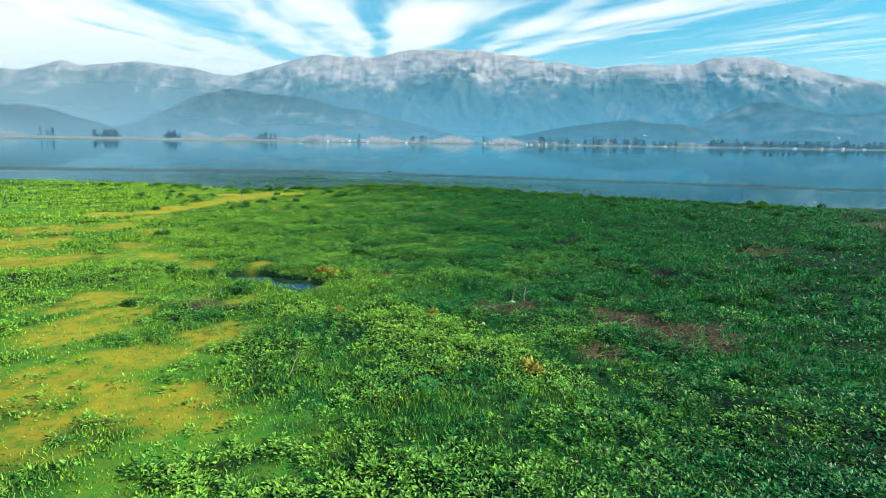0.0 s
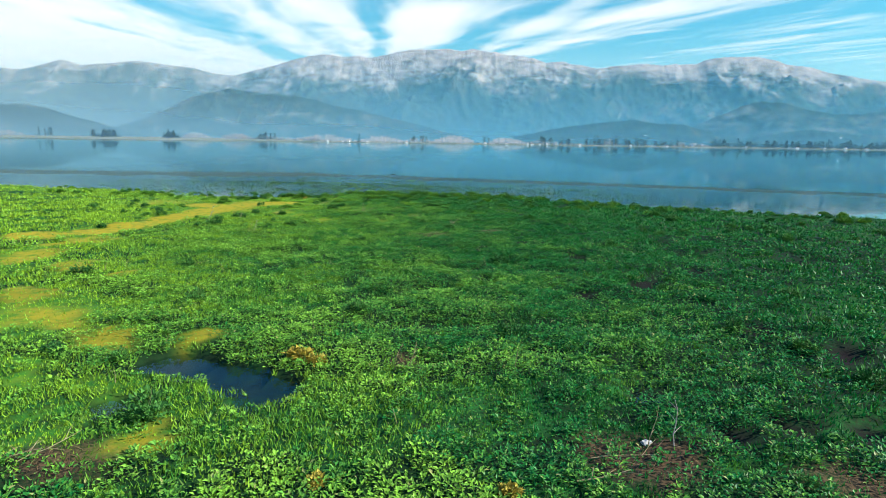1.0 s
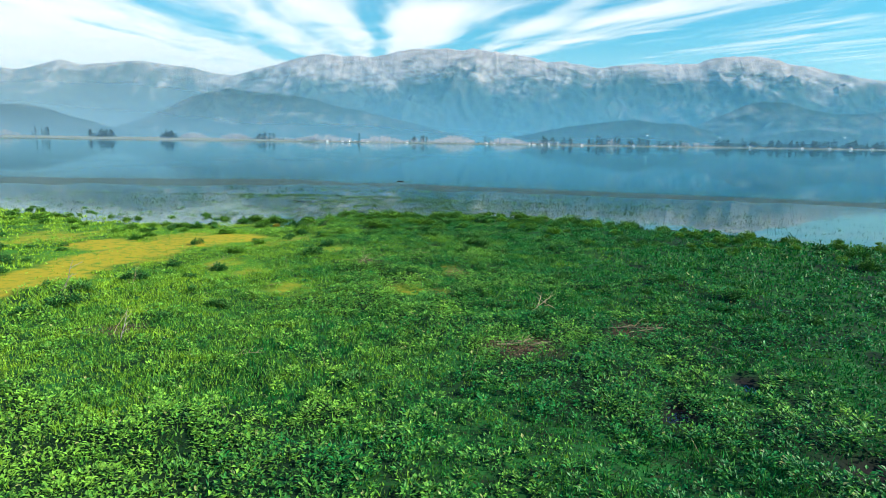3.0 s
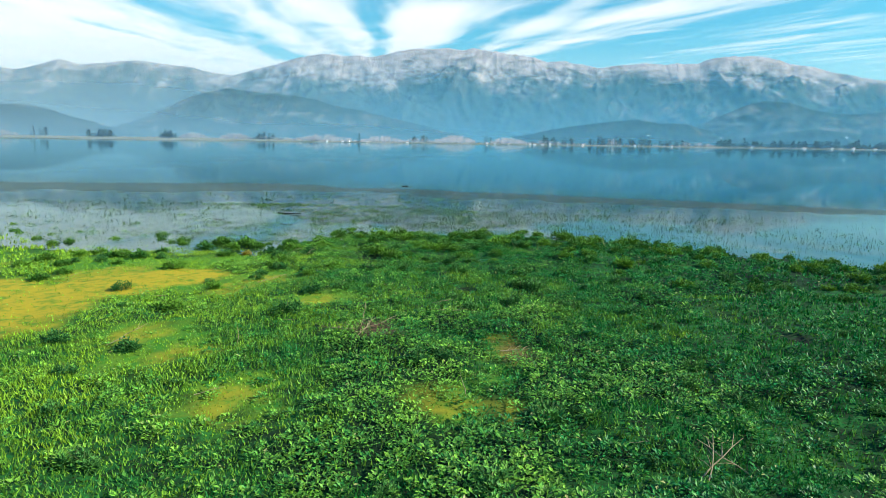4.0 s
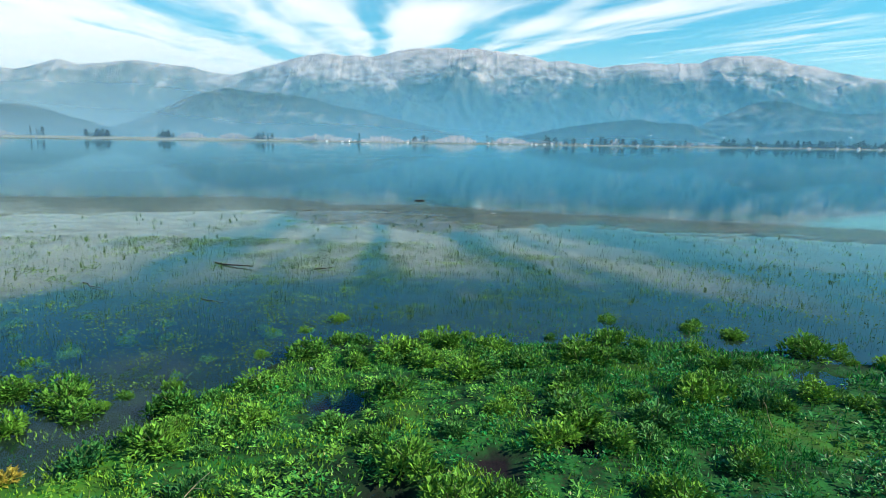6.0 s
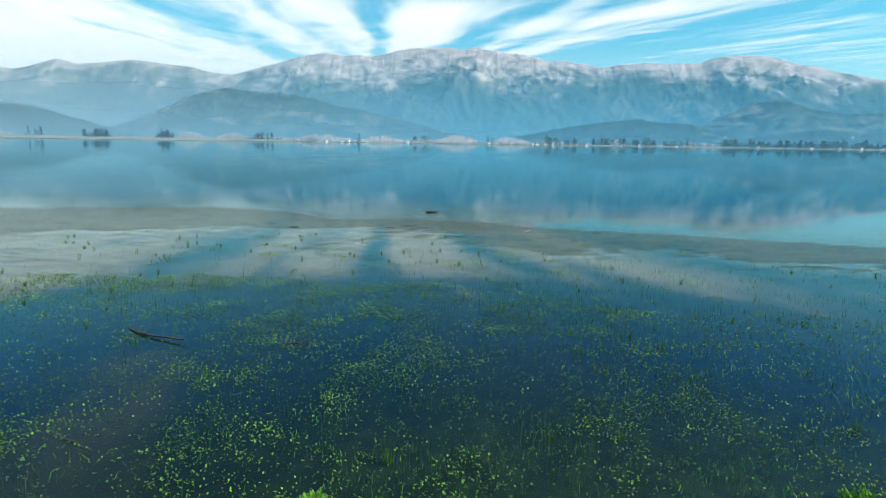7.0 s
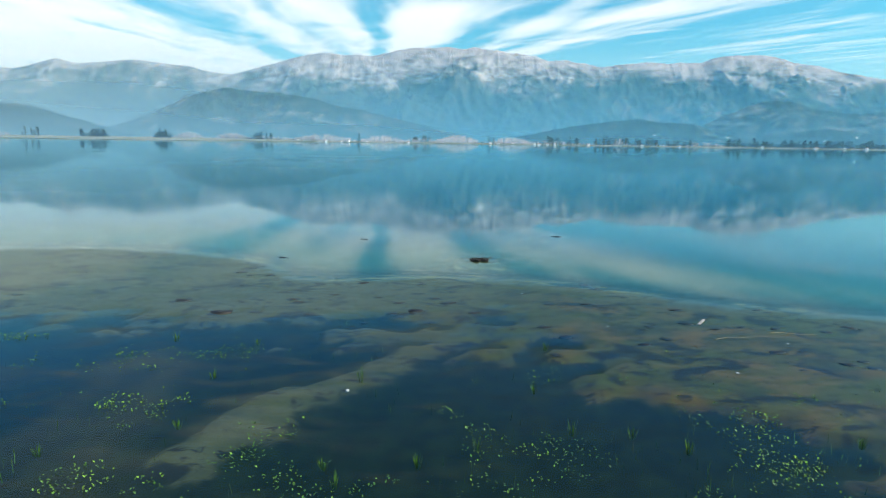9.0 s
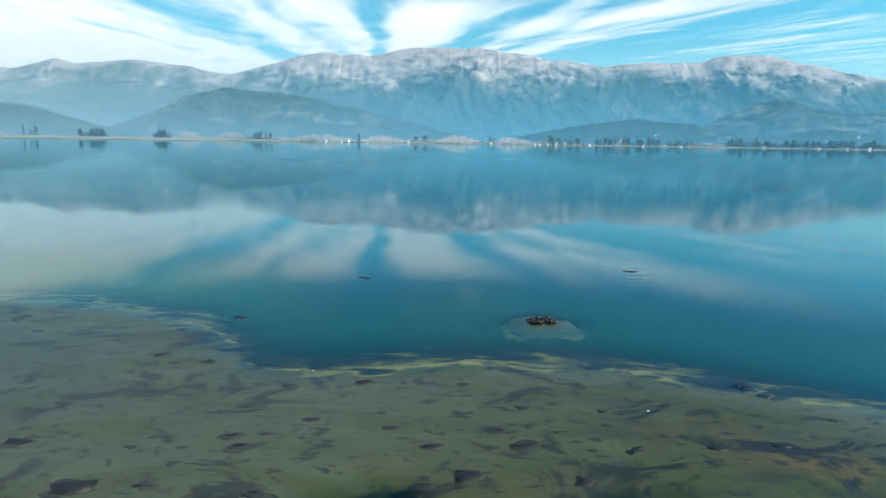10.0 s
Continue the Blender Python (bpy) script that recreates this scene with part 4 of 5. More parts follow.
while made < 275:
    px_, py_ = random.uniform(-30, 34), random.uniform(50, 80)
    if inland(np.array([px_]), np.array([py_]))[0] < 1.0 or path_at(np.array([px_]), np.array([py_]))[0] > 0.4:
        continue
    NAMED.append((px_, py_, random.uniform(0.4, 1.0)))
    made += 1
for px_, py_, size_ in NAMED:
    bush("meadow_shrub", random.choice(SHRUB), (px_, py_, drop_to(px_, py_)), random.uniform(0, 6.28), size_,
         "dark green leafy weed clump in the meadow grass", "weed clumps on the meadow")
for px_, py_, size_ in [(-5.2, 26.3, 1.2), (-4.7, 26.0, 0.8), (-0.3, 19.9, 0.6), (2.3, 15.0, 0.9), (-3.6, 20.3, 0.6), (-15.6, 73.0, 0.7)]:
    bush("withered_plant", random.choice(WITHER), (px_, py_, drop_to(px_, py_)), random.uniform(0, 6.28), size_,
         "withered yellow plant among green weeds", "withered plants")


# ---------------------------------------------------------------- stalks, driftwood, stones
def stalk(at, length, turn, tilt, mat=None, name="dead_stalk", label="dry bleached stalk lying on the grass", forked=True, thick=0.011):
    ob = thing(name, at, turn, label=label, category="branch", group="dead stalks and driftwood")
    bm = bmesh.new()
    rise = math.sin(tilt) * length
    run = math.cos(tilt) * length
    pts = [(run * (k / 4 - 0.5), random.uniform(-0.05, 0.05) * length, 0.03 + rise * k / 4) for k in range(5)]
    tube(bm, pts, [thick, thick * 0.9, thick * 0.75, thick * 0.6, thick * 0.35], 5)
    part("stem", bm, mat or STRAW, ob)
    if forked:
        for k in (1, 2, 3):
            bm = bmesh.new()
            p = Vector(pts[k])
            q = p + Vector((random.uniform(0.1, 0.3), random.choice((-1, 1)) * random.uniform(0.15, 0.3), random.uniform(0.0, 0.15))) * length
            tube(bm, [p, (p + q) / 2 + Vector((0, 0, 0.02)), q], [thick * 0.6, thick * 0.45, thick * 0.25], 4)
            part("twig", bm, mat or STRAW, ob)
    return ob


for px_, py_, l_, a_, e_ in [
        (-7.6, 60.3, 1.3, 0.5, 0.25), (-8.7, 59.9, 1.0, -0.5, 0.1), (-7.9, 59.5, 0.9, 0.9, 0.5), (-8.1, 60.6, 0.8, 1.3, 0.9),
        (-5.6, 62.2, 1.5, -0.8, 0.15), (-3.7, 58.8, 0.8, 0.0, 0.1), (-12.6, 66.8, 1.2, 0.4, 0.2), (-14.5, 59.1, 1.2, 0.9, 0.3),
        (-2.0, 48.7, 1.5, 0.0, 0.05), (-2.3, 49.0, 1.2, 0.1, 0.05), (-9.4, 47.4, 0.9, 0.1, 0.05), (1.7, 50.4, 1.0, 0.1, 0.1),
        (-13.8, 49.5, 0.9, 1.2, 0.8), (-5.8, 63.6, 1.0, -0.9, 0.3), (-2.2, 26.2, 0.7, 0.3, 1.3), (-2.6, 26.4, 0.5, 0.2, 1.1),
        (2.6, 21.6, 0.9, 0.0, 1.4), (2.0, 21.3, 1.3, 0.05, 0.05), (16.9, 33.2, 1.5, 0.6, 0.4), (17.6, 33.6, 1.6, -0.3, 0.5),
        (6.2, 19.4, 0.8, 0.4, 0.2), (7.9, 18.2, 0.9, 1.6, 0.2), (-8.6, 21.0, 1.2, 0.6, 0.3), (-9.0, 20.7, 1.0, 0.2, 0.2),
        (-16.4, 55.5, 0.8, 1.1, 1.2), (4.6, 16.3, 1.1, -0.2, 0.1), (-13.0, 71.6, 0.9, -0.3, 0.5), (-12.2, 72.2, 0.7, 0.5, 0.7),
        (3.0, 76.9, 1.3, -0.9, 0.25), (8.5, 22.0, 0.9, 0.2, 0.2), (-3.6, 14.2, 0.7, 1.0, 0.9), (-1.4, 17.2, 0.6, 0.4, 1.2)]:
    stalk((px_, py_, drop_to(px_, py_)), l_, a_, e_)
for (px_, py_), l_, a_, e_ in [((-17.9, 53.7), 1.3, 0.2, 1.25), ((-18.0, 53.7), 0.9, 0.5, 1.0), ((-0.8, 52.6), 1.1, 0.5, 0.5), ((-0.7, 52.8), 1.0, 2.4, 0.35),
                              ((-1.0, 52.6), 0.9, 1.2, 0.6), ((-2.0, 48.7), 1.5, 0.0, 0.06), ((-1.8, 48.8), 1.2, 0.15, 0.05), ((1.6, 50.2), 1.6, -0.2, 0.08),
                              ((1.9, 50.0), 1.1, 0.2, 0.1), ((3.0, 21.6), 0.9, 1.4, 1.35), ((1.4, 20.5), 1.0, 0.15, 0.12), ((-13.2, 48.5), 0.8, 0.7, 1.3)]:
    stalk((px_, py_, drop_to(px_, py_)), l_, a_, e_, PALE_WOOD if e_ > 1.2 else STRAW, thick=0.014)
for k in range(60):
    px_, py_ = random.uniform(-22, 12), random.uniform(11, 76)
    if pond_at(np.array([px_]), np.array([py_]))[0] < 0.1 and inland(np.array([px_]), np.array([py_]))[0] > 1:
        flat = random.random() < 0.4
        stalk((px_, py_, drop_to(px_, py_)), random.uniform(0.3, 0.75), random.uniform(0, 6), random.uniform(0.02, 0.3) if flat else random.uniform(1.0, 1.5),
              None, "dead_stalk", "dry bleached stalk lying on the grass" if flat else "thin dry stalk standing up from the grass", False, 0.008)
for px_, py_, l_, a_, e_, w_ in [(-18.0, 90.9, 2.4, -0.5, 0.04, 0.05), (-13.8, 90.4, 0.8, 0.0, 0.1, 0.03), (-16.6, 84.7, 1.2, -0.6, 0.03, 0.02),
                                 (-21.9, 86.6, 1.9, -0.6, 0.03, 0.022)]:
    stalk((px_, py_, -0.025), l_, a_, e_, BARK, "driftwood", "dark waterlogged branch lying in shallow water", False, w_)
board = thing("driftwood_plank", (-4.4, 113.2, 0.0), 0.95, label="short bleached white plank lying on the mud bar", category="plank")
bm = bmesh.new()
for w in bmesh.ops.create_cube(bm, size=1)["verts"]:
    w.co = Vector((w.co.x * (0.62 + 0.04 * w.co.y), w.co.y * 0.085, w.co.z * 0.035 + 0.012 * w.co.x))
bmesh.ops.bevel(bm, geom=bm.edges[:], offset=0.008, segments=1, affect="EDGES")
part("body", bm, PALE_WOOD, board)
stalk((-2.2, 112.0, -0.02), 1.2, -0.3, 0.05, STRAW, "driftwood", "bleached branch half sunk in the mud bar", False, 0.008)
stalk((-3.9, 111.6, -0.02), 1.6, 0.1, 0.03, STRAW, "driftwood", "bleached branch half sunk in the mud bar", False, 0.007)


def lump(bm, r, seed, flat, centre=(0, 0, 0), jag=0.5):
    """A broken, uneven clod."""
    got = bmesh.ops.create_icosphere(bm, subdivisions=2, radius=1)["verts"]
    for w in got:
        k = 0.75 + jag * noise.noise(w.co * 1.9 + Vector((seed * 3.7, seed, 0)))
        w.co = Vector(centre) + Vector((w.co.x * r * k, w.co.y * r * k * 0.62, w.co.z * r * flat * k))


def clod(at, r, seed, flat=0.16):
    ob = thing("mud_clod", at, random.uniform(-0.4, 0.4), label="dark wet clod of mud and rotted weed in the shallows", category="mud clod",
               group="mud clods on the bar")
    bm = bmesh.new()
    lump(bm, r, seed, flat)
    part("body", bm, PEAT, ob, shade=True)
    for k in range(2):
        bm = bmesh.new()
        u = random.uniform(0, 6.28)
        d = Vector((math.cos(u), 0.62 * math.sin(u), 0)) * r * random.uniform(0.3, 0.95)
        tube(bm, [d, d + Vector((random.uniform(-0.2, 0.2), random.uniform(-0.15, 0.15), random.uniform(0.03, 0.1))) * 0.55], [0.010, 0.004], 4)
        part("root", bm, BARK, ob)
    return ob


CLODS = [(-12.3, 115.1, 0.42), (-15.6, 117.9, 0.36), (-13.4, 114.0, 0.45), (-11.5, 113.9, 0.36), (-14.0, 115.0, 0.34), (-14.8, 115.7, 0.26),
         (-19.6, 113.5, 0.55), (-21.4, 114.9, 0.42), (-16.4, 116.0, 0.28), (-17.4, 114.9, 0.3), (-6.9, 118.1, 0.3), (-6.7, 117.5, 0.32),
         (-20.0, 122.8, 0.38), (-16.9, 128.5, 0.4), (-5.8, 130.5, 0.5), (-18.5, 113.6, 0.3), (-17.1, 115.4, 0.2), (-6.9, 117.9, 0.3)]
while len(CLODS) < 210:
    px_ = random.uniform(-30, 6)
    py_ = random.uniform(float(bar_inner(px_)) + 0.5, float(bar_outer(px_)) - 0.3)
    CLODS.append((px_, py_, 0.06 + 0.28 * random.random() ** 2))
for k, (px_, py_, r_) in enumerate(CLODS):
    clod((px_, py_, -0.03), r_, k)

heap = thing("mud_islet", (ISLAND[0], ISLAND[1], -0.03), label="small heap of black debris on a muddy islet in the lake", category="islet")
for k in range(16):
    bm = bmesh.new()
    u, w = random.uniform(0, 6.28), random.uniform(0, 0.42)
    lump(bm, random.uniform(0.09, 0.20), 60 + k, 0.7, (math.cos(u) * w, math.sin(u) * w * 0.6, 0.04), 0.7)
    part("clod", bm, PEAT, heap)
for k in range(14):
    bm = bmesh.new()
    u = random.uniform(0, 6.28)
    p = Vector((random.uniform(-0.4, 0.4), random.uniform(-0.25, 0.25), 0.05))
    tube(bm, [p, p + Vector((math.cos(u) * 0.3, math.sin(u) * 0.3, random.uniform(0.05, 0.22)))], [0.014, 0.006], 4)
    part("stick", bm, BARK, heap)


def pebble(at, r, seed):
    ob = thing("stone", at, random.uniform(0, 6), label="pale stone or shell lying in the weeds" if at[1] < 80 else "small white stone in the shallow water",
               category="stone", group="pale stones")
    bm = bmesh.new()
    lump(bm, r, seed, 0.6, (0, 0, r * 0.25))
    part("body", bm, STONE, ob)


for k, (px_, py_, r_) in enumerate([(2.6, 21.9, 0.13), (1.35, 19.2, 0.12), (-18.7, 73.2, 0.10), (-14.6, 107.5, 0.09), (-5.3, 108.9, 0.07),
                                    (-7.5, 112.6, 0.06), (-9.4, 90.0, 0.06), (-11.2, 88.6, 0.06), (-9.0, 92.4, 0.05), (-16.9, 118.6, 0.05),
                                    (-9.6, 116.6, 0.06), (-11.7, 78.2, 0.08), (-20.0, 122.6, 0.05), (-2.8, 111.2, 0.06)]):
    pebble((px_, py_, max(drop_to(px_, py_), -0.03)), r_ if py_ < 80 else 0.7 * r_, k + 30)


# ---------------------------------------------------------------- reeds and weed in the water
x, y, far = scatter(100000, 70, 113, 40.0)
s = -inland(x, y)
clump = fractal(x * 0.9, y * 0.9, 111, 3)
keep = (s > 0.5) & (rng.random(len(x)) < np.maximum(smooth(clump, 0.52, 0.75) * (0.12 + 0.88 * smooth(y, 98, 82)), 0.9 * smooth(clump, 0.40, 0.6) * smooth(x, -14, 0) * smooth(y, 108, 100))) & (bar_at(x, y) < 0.6)
x, y, far = x[keep], y[keep], far[keep]
k = len(x)
blades(x, y, np.full(k, -0.12), rng.uniform(0.15, 0.29, k), rng.uniform(0.005, 0.010, k) * far ** 0.5, rng.uniform(0.02, 0.22, k),
       rng.uniform(0.0, 0.7, k), "reeds", REED, "thin dark reed shoots standing in shallow water")

x, y, far = scatter(90000, 66, 108, 44.0)
s = -inland(x, y)
patch = fractal(x * 0.5, y * 0.8, 131, 3)
keep = (s > 0.3) & (bar_at(x, y) < 0.8) & (rng.random(len(x)) < smooth(patch, 0.50, 0.66) * np.maximum(smooth(x, -12, 0) * smooth(y, 107, 98), 0.22 * (1 - smooth(s, 4, 17))))
x, y, far = x[keep], y[keep], far[keep]
k = len(x)
blades(x, y, np.full(k, -0.04), rng.uniform(0.05, 0.15, k), rng.uniform(0.006, 0.011, k) * far, rng.uniform(0.2, 1.2, k),
       np.clip(0.3 + 1.2 * (fractal(x * 0.7, y * 0.7, 133) - 0.5), 0, 1), "flooded_grass", GRASS, "thin green grass standing in shallow water")

# single tufts of sedge, each a thing
def tuft_mesh(seed):
    r = np.random.default_rng(seed)
    k = 22
    a = r.uniform(0, math.tau, k)
    foot = np.stack([np.cos(a) * 0.07 * r.random(k), np.sin(a) * 0.07 * r.random(k), np.full(k, -0.15)], -1)
    tip = foot + np.stack([np.cos(a) * 0.10, np.sin(a) * 0.10, r.uniform(0.28, 0.5, k)], -1)
    w = np.stack([-np.sin(a), np.cos(a), 0 * a], -1) * 0.010
    v = np.stack([foot - w, foot + w, tip], 1).reshape(-1, 3)
    return mesh_of("foliage", v, np.arange(3 * k).reshape(-1, 3), REED, {"tint": np.full(3 * k, 0.55)})


TUFTS = [tuft_mesh(400 + k) for k in range(4)]
made = 0
while made < 150:
    px_ = random.uniform(-36, 14)
    py_ = random.uniform(84, 111)
    if float(inland(np.array([px_]), np.array([py_]))[0]) > -3 or bar_at(np.array([px_]), np.array([py_]))[0] > 0.7:
        continue
    made += 1
    ob = thing("sedge_tuft", (px_, py_, 0), random.uniform(0, 6), label="small green sedge tuft rising from shallow water", category="plant",
               group="sedge tufts in the shallows")
    ob.scale = (0.8, 0.8, random.uniform(0.5, 0.9))
    hang("foliage", random.choice(TUFTS), ob)

# floating and just drowned leaves: a broad belt, then single patches
PATCHES = [(-20.1, 109.2, 0.9), (-18.1, 109.7, 1.0), (-18.5, 106.5, 1.0), (-16.0, 104.7, 0.7), (-15.2, 103.8, 0.6), (-10.4, 104.9, 0.8),
           (-6.5, 104.4, 1.1), (-18.5, 103.7, 0.8), (-24.2, 111.0, 0.9)]
x, y, far = scatter(300000, 76, 111, 34.0)
s = -inland(x, y)
rim_y = np.interp(x, [-24, -17, -10, -4, 2, 12], [98.5, 98.6, 97.4, 94.8, 94.0, 92.0])
belt = smooth(s, 0.3, 3) * (1 - smooth(y + (fractal(x * 0.5, y * 0.5, 121) - 0.5) * 4, rim_y - 0.3, rim_y + 0.5))
thickly = (0.13 + 0.52 * smooth(fractal(x * 0.75, y * 0.75, 123), 0.50, 0.72) + 0.35 * smooth(y, rim_y - 2.2, rim_y - 0.6)) * belt
thickly = np.maximum(thickly, smooth(discs(x, y, PATCHES) + (fractal(x * 2, y * 2, 125) - 0.5) * 1.8, 0.05, 0.7) * 0.42)
thickly = np.maximum(thickly, 0.30 * smooth(fractal(x * 1.1, y * 1.1, 126, 3), 0.60, 0.74) * smooth(y, 111, 106))
keep = (s > 0.4) & (rng.random(len(x)) < thickly)
x, y, far = x[keep], y[keep], far[keep]
k = len(x)
a = rng.uniform(0, math.tau, k)
size = rng.uniform(0.030, 0.064, k) * far ** 0.5
v, f = leaf_quads(np.stack([x, y, rng.uniform(0.002, 0.04, k)], -1), np.stack([np.cos(a), np.sin(a), rng.uniform(0.2, 1.6, k)], -1), size,
                  size * rng.uniform(0.26, 0.46, k))
tone = np.clip(0.24 + 1.2 * (fractal(x * 0.9, y * 0.9, 127) - 0.45) + rng.normal(0, 0.1, k), 0, 1)
weed = new("water_weed", mesh_of("water_weed", v, f, WEED, {"tint": np.repeat(tone, 4)}))
tagged(weed, "floating green water weed in loose patches", "water weed", kind="stuff")


# ---------------------------------------------------------------- the far shore
def tree_meshes(seed, tall, wide, slim):
    r = np.random.default_rng(seed)
    rnd = random.Random(seed)
    bm = bmesh.new()
    tube(bm, [(0, 0, -1), (0.2, 0, tall * 0.4), (0, 0.2, tall * 0.85)], [0.45, 0.3, 0.1], 6)
    for k in range(7):
        u, z0 = rnd.uniform(0, 6.28), tall * rnd.uniform(0.25, 0.7)
        tube(bm, [(0, 0, z0), (math.cos(u) * wide * 0.5, math.sin(u) * wide * 0.5, z0 + tall * 0.12)], [0.15, 0.05], 4)
    trunk = bpy.data.meshes.new("trunk")
    bm.to_mesh(trunk)
    bm.free()
    trunk.materials.append(LIMB)
    count = 170
    h = r.uniform(0.12, 1.0, count)
    prof = np.sin(np.clip(h, 0, 1) ** (0.8 if slim else 0.6) * math.pi) ** 0.7 if not slim else (1.05 - h) ** 0.7
    a = r.uniform(0, math.tau, count)
    rad = wide * prof * np.sqrt(r.random(count)) * (0.7 + 0.6 * fractal(a, h * 4, seed, 2))
    base = np.stack([np.cos(a) * rad, np.sin(a) * rad, h * tall], -1)
    way = np.stack([np.cos(a), np.sin(a), r.uniform(-0.3, 0.8, count)], -1) + r.normal(0, 0.4, (count, 3))
    size = r.uniform(1.4, 3.0, count)
    v, f = leaf_quads(base, way, size, size * 0.45)
    return trunk, mesh_of("crown", v, f, CROWN)


TALL = [tree_meshes(500 + k, 19 + 3 * k, 6.5, False) for k in range(3)] + [tree_meshes(510 + k, 24 + 5 * k, 3.4, True) for k in range(2)]


def far_tree(x, y, scale, slim):
    kind = random.choice(TALL[3:] if slim else TALL[:3])
    z = drop_to(x, y)
    ob = thing("tree", (x, y, z - 0.3), random.uniform(0, 6), label="tall dark evergreen tree on the far shore" if slim else "dark broad-crowned tree on the far shore",
               category="tree", group="trees along the far shore")
    ob.scale = (scale, scale, scale * random.uniform(0.85, 1.15))
    hang("trunk", kind[0], ob)
    hang("crown", kind[1], ob)


def at_far(u, back=45.0):
    """A place on the far bank, by its bearing u from the middle of the flight."""
    y = 2140.0
    for _ in range(6):
        x = -7 + u * (y - 53)
        y = float(far_shore(x)) + back
        if u < -0.2:
            y = max(y, 2080.0)
    return -7 + u * (y - 53), y


# groves as first and last bearing, number and share of slim trees
for u0, u1, count, slim in [(-0.675, -0.645, 6, 0.1), (-0.578, -0.535, 24, 0.0), (-0.463, -0.435, 16, 0.35), (-0.31, -0.27, 8, 0.5),
                            (-0.055, -0.02, 8, 0.3), (-0.145, -0.13, 2, 0.2), (0.06, 0.075, 3, 0.3), (0.155, 0.215, 22, 0.1),
                            (0.235, 0.29, 30, 0.15), (0.30, 0.335, 18, 0.1), (0.345, 0.40, 14, 0.1), (0.44, 0.52, 36, 0.04),
                            (0.53, 0.62, 46, 0.04), (0.62, 0.74, 56, 0.03)]:
    for k in range(count):
        tx, ty = at_far(random.uniform(u0, u1), random.uniform(30, 110))
        far_tree(tx, ty, random.uniform(0.5, 1.2), random.random() < slim)


def bare_wood(u0, u1, count, tall, label):
    """A stand of leafless trees: thin trunks under domes of fine twigs."""
    verts, faces = [], []
    r = np.random.default_rng(int((u0 + 2) * 1000))
    for k in range(count):
        x, y = at_far(r.uniform(u0, u1), r.uniform(25, 120))
        z = drop_to(x, y)
        edge = min(1.0, 0.45 + 1.6 * min((x - at_far(u0)[0]), (at_far(u1)[0] - x)) / (at_far(u1)[0] - at_far(u0)[0] + 1))
        h = 1.45 * tall * max(edge, 0.4) * r.uniform(0.65, 1.1)
        reach = h * r.uniform(0.20, 0.32)
        for j in range(24):
            a, e = r.uniform(0, math.tau), r.uniform(0.12, 1.0)
            q = reach * math.sqrt(max(1 - (2 * e - 0.95) ** 2, 0.05)) * r.random() ** 0.5
            bx, by, bz, w = x + q * math.cos(a), y + q * math.sin(a), z + e * h * 0.85, r.uniform(0.12, 0.34)
            tip = (bx + 0.35 * q * math.cos(a) + r.normal(0, 0.6), by + 0.35 * q * math.sin(a), bz + h * r.uniform(0.07, 0.17))
            n0 = len(verts)
            verts += [(bx - w, by - w * 0.4, bz - 0.05 * h), (bx + w, by + w * 0.4, bz - 0.05 * h), tip]
            faces += [(n0, n0 + 1, n0 + 2)]
        n0 = len(verts)
        verts += [(x - 0.3, y, z - 0.5), (x + 0.3, y, z - 0.5), (x, y + 0.2, z + h * 0.8)]
        faces += [(n0, n0 + 1, n0 + 2)]
    ob = new("bare_woodland", mesh_of("bare_woodland", verts, faces, BARE))
    tagged(ob, label, "woodland", kind="stuff")


for u0, u1, count, tall in [(-0.78, -0.69, 90, 17), (-0.43, -0.385, 60, 16), (-0.365, -0.315, 70, 15), (-0.24, -0.15, 130, 17),
                            (-0.135, -0.07, 120, 17), (-0.07, -0.015, 60, 12), (-0.015, 0.05, 170, 20), (0.075, 0.135, 130, 17), (-0.315, -0.24, 60, 10), (0.135, 0.2, 40, 11), (0.265, 0.285, 16, 18),
                            (0.38, 0.44, 70, 12)]:
    bare_wood(u0, u1, count, tall, "pale leafless woodland along the far shore")
bare_wood(-0.7, 0.75, 420, 6, "low bare scrub along the far shore")


def dark_belt(u0, u1, count, tall, label):
    """Low evergreen growth along the bank, too far off to tell plant from plant."""
    r = np.random.default_rng(int((u0 + 3) * 1000))
    clumps = [(*at_far(r.uniform(u0, u1), r.uniform(20, 90)), tall * r.uniform(0.4, 1.0) ** 1.3) for _ in range(count)]
    cx_, cy_, ch = (np.repeat([c[k] for c in clumps], 26) for k in range(3))
    q = len(cx_)
    a, e = r.uniform(0, math.tau, q), r.random(q)
    rad = ch * 0.55 * np.sqrt(1 - e ** 2) * r.random(q) ** 0.5
    base = np.stack([cx_ + np.cos(a) * rad, cy_ + np.sin(a) * rad, height_at(cx_, cy_) + e * ch * 0.85], -1)
    size = r.uniform(1.0, 2.2, q)
    v, f = leaf_quads(base, np.stack([np.cos(a), np.sin(a), r.uniform(-0.2, 1.2, q)], -1) + r.normal(0, 0.3, (q, 3)), size, size * 0.4)
    tagged(new("shore_thicket", mesh_of("shore_thicket", v, f, CROWN)), label, "thicket", kind="stuff")


for u0, u1, count, tall in [(0.14, 0.42, 230, 12), (0.42, 0.76, 420, 15), (-0.32, -0.26, 40, 10), (-0.06, 0.14, 70, 8), (-0.58, -0.53, 60, 17),
                            (-0.462, -0.436, 34, 19), (-0.25, -0.06, 60, 7)]:
    dark_belt(u0, u1, count, tall, "dark evergreen thicket along the far shore")


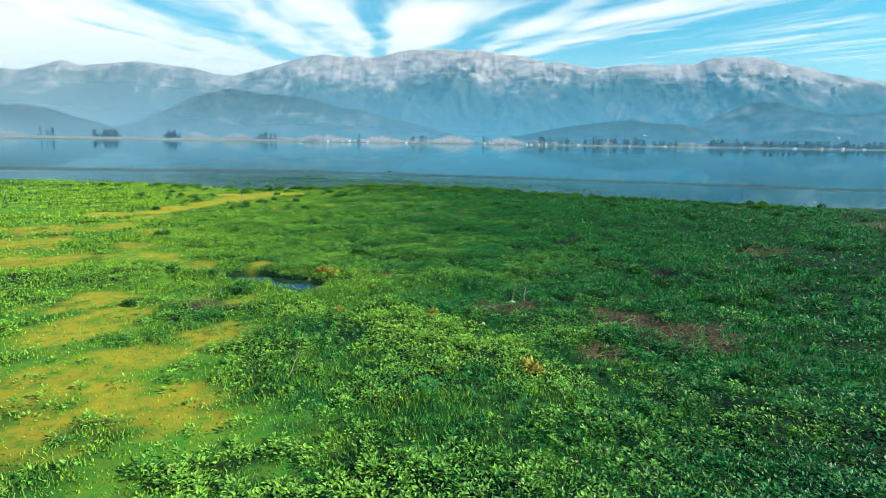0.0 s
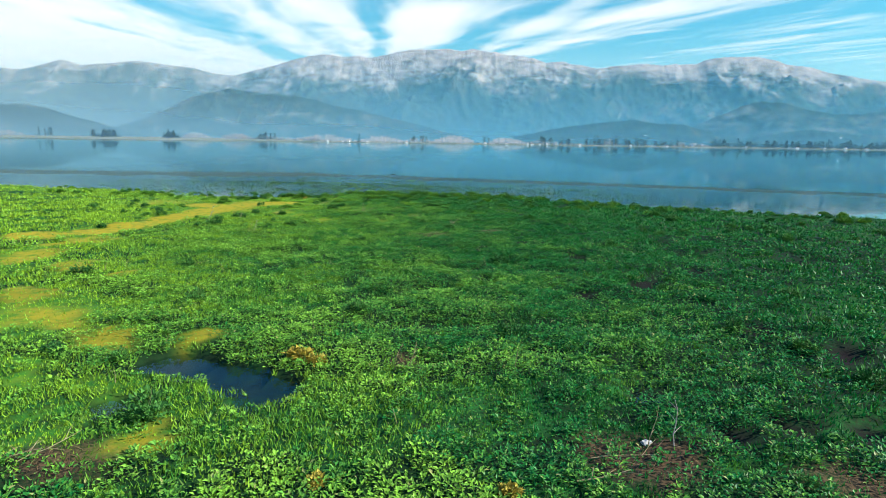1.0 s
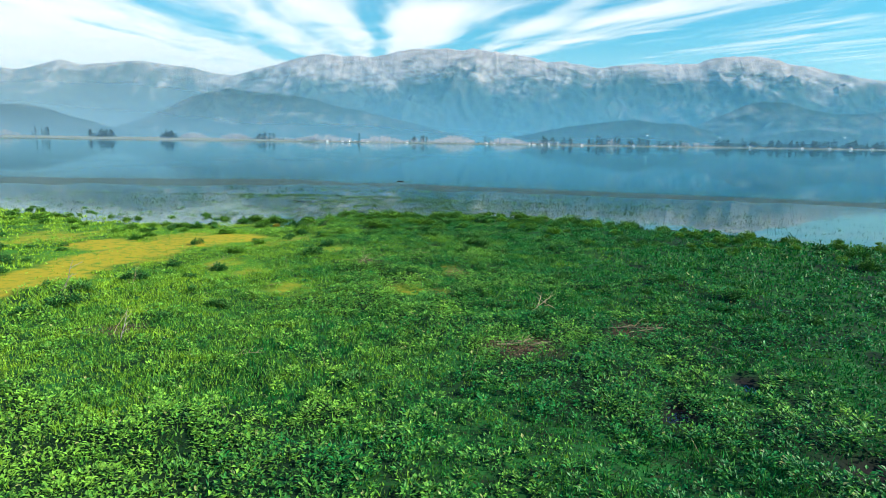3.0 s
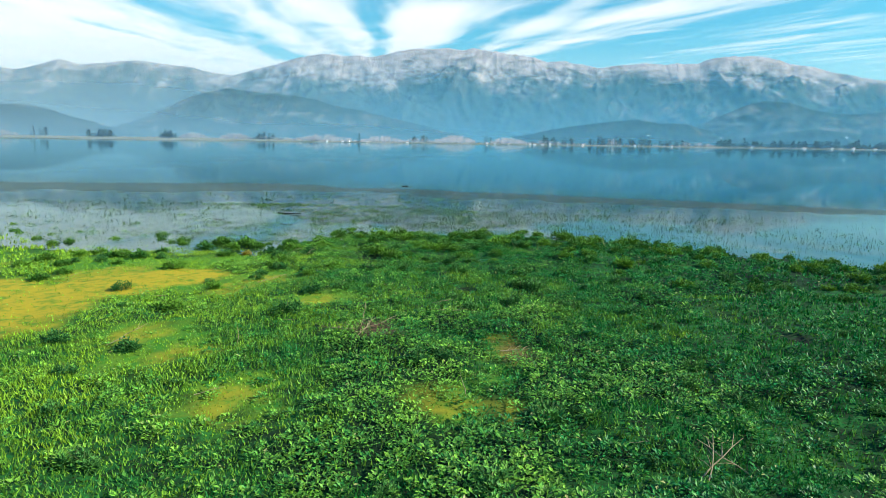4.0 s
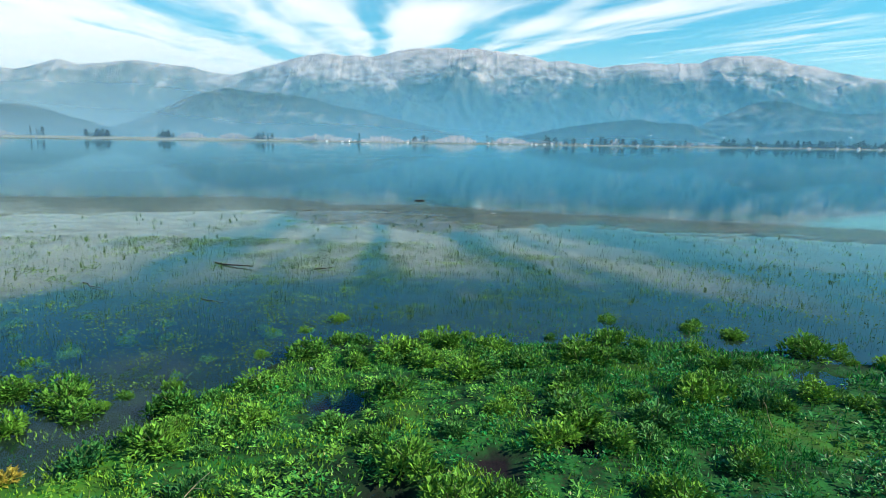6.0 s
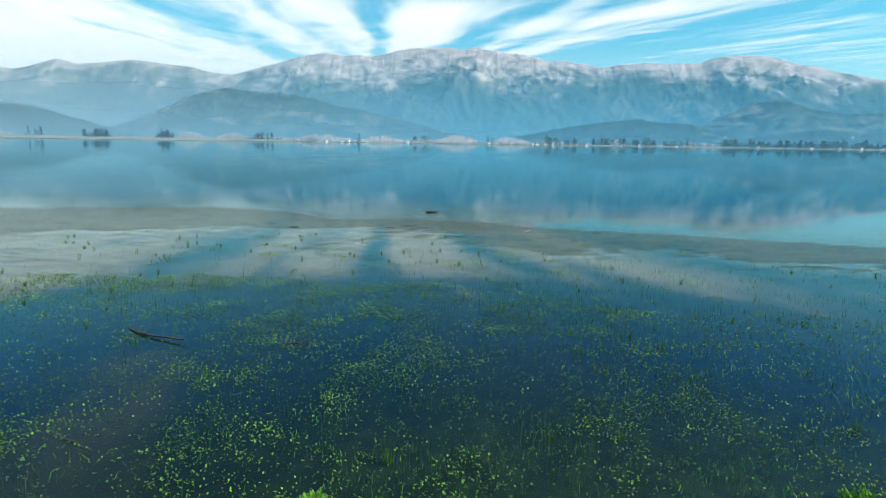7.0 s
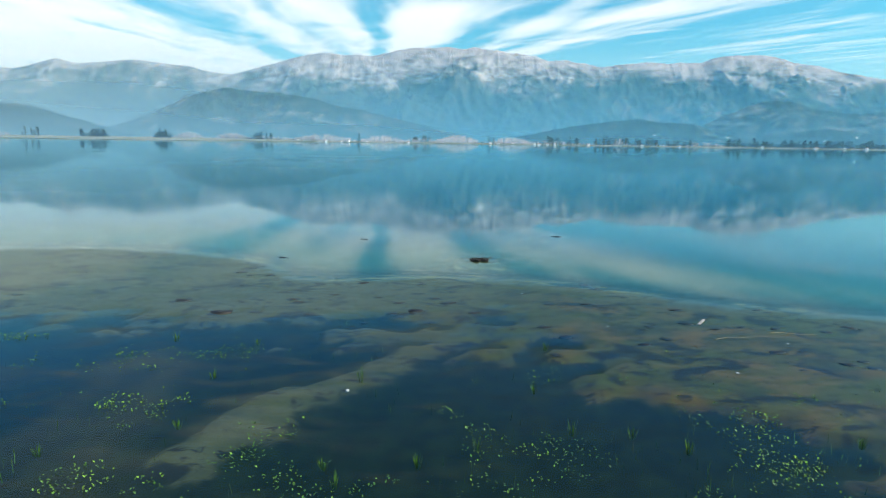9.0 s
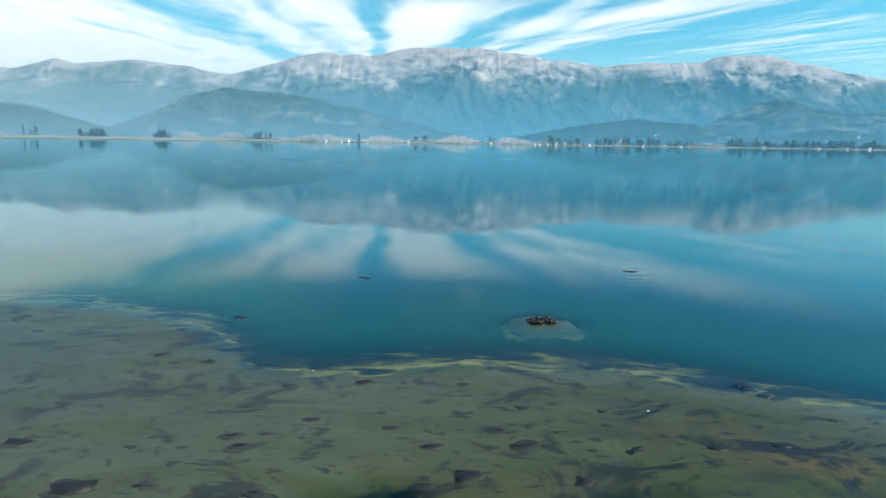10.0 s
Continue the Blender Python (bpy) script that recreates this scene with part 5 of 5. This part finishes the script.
def gable(bm, w, d, h0, h1):
    """A pitched roof that overhangs its walls."""
    a, b = w / 2 + 0.4, d / 2 + 0.4
    v = [bm.verts.new(p) for p in ((-a, -b, h0), (a, -b, h0), (a, b, h0), (-a, b, h0), (-a, 0, h1), (a, 0, h1))]
    for f in ((0, 1, 5, 4), (2, 3, 4, 5), (0, 4, 3), (1, 2, 5), (3, 2, 1, 0)):
        bm.faces.new([v[k] for k in f])


def slab(bm, a, b):
    got = bmesh.ops.create_cube(bm, size=1)["verts"]
    for w in got:
        w.co = Vector([p + (q - p) * (c + 0.5) for p, q, c in zip(a, b, w.co)])


def house(w, d, h):
    ob = thing("house", label="small white house with a tiled roof on the far shore", category="house", group="houses of the far village")
    bm = bmesh.new()
    slab(bm, (-w / 2, -d / 2, -2), (w / 2, d / 2, h))
    part("wall", bm, PLASTER, ob)
    bm = bmesh.new()
    gable(bm, w, d, h, h + d * 0.28)
    part("roof", bm, TILE, ob)
    for k in range(max(2, int(w / 3))):
        for z in ([1.0] if h < 4 else [1.0, 3.9]):
            bm = bmesh.new()
            c = (k + 0.5) * w / max(2, int(w / 3)) - w / 2
            slab(bm, (c - 0.5, -d / 2 - 0.04, z), (c + 0.5, -d / 2 + 0.1, z + 1.3))
            part("window", bm, PANE, ob)
    return ob


KINDS = [house(7.5, 6.0, 2.8), house(6.5, 6, 5.0), house(9.5, 6, 2.8)]
SPOTS = [(-0.165, 20), (-0.155, 22), (-0.125, 24), (-0.06, 22), (0.07, 24), (0.082, 20), (0.105, 20), (0.14, 22),
         (0.147, 20), (0.16, 26), (0.172, 20), (0.225, 22), (0.37, 16), (0.50, 30), (0.585, 22), (0.63, 30),
         (-0.19, 26), (-0.235, 22), (0.31, 24), (0.665, 22), (0.7, 28)]
for k, (u, back) in enumerate(SPOTS):
    hx, hy = at_far(u, back)
    m = Matrix.Translation((hx, hy, drop_to(hx, hy))) @ Matrix.Rotation(random.uniform(-0.5, 0.5), 4, "Z")
    if k < 3:
        KINDS[k].matrix_basis = m
    else:
        copy_thing(KINDS[k % 3], m)

# white houses up on the hillsides
bpy.context.view_layer.update()
ray_graph = bpy.context.evaluated_depsgraph_get()
for k, (hx, hy) in enumerate([(-250, 3560), (-262, 3540), (1230, 2820), (1420, 3250), (1450, 3270), (1490, 3260), (1560, 3240), (560, 2760), (900, 2800),
                              (-100, 3600), (1650, 2600), (1500, 2560), (300, 3560), (-700, 3500), (1800, 2560)]):
    hit, place, *_ = scene.ray_cast(ray_graph, Vector((hx, hy, 2000)), Vector((0, 0, -1)))
    if hit:
        copy_thing(KINDS[k % 3], Matrix.Translation(place) @ Matrix.Rotation(random.uniform(-0.6, 0.6), 4, "Z"))
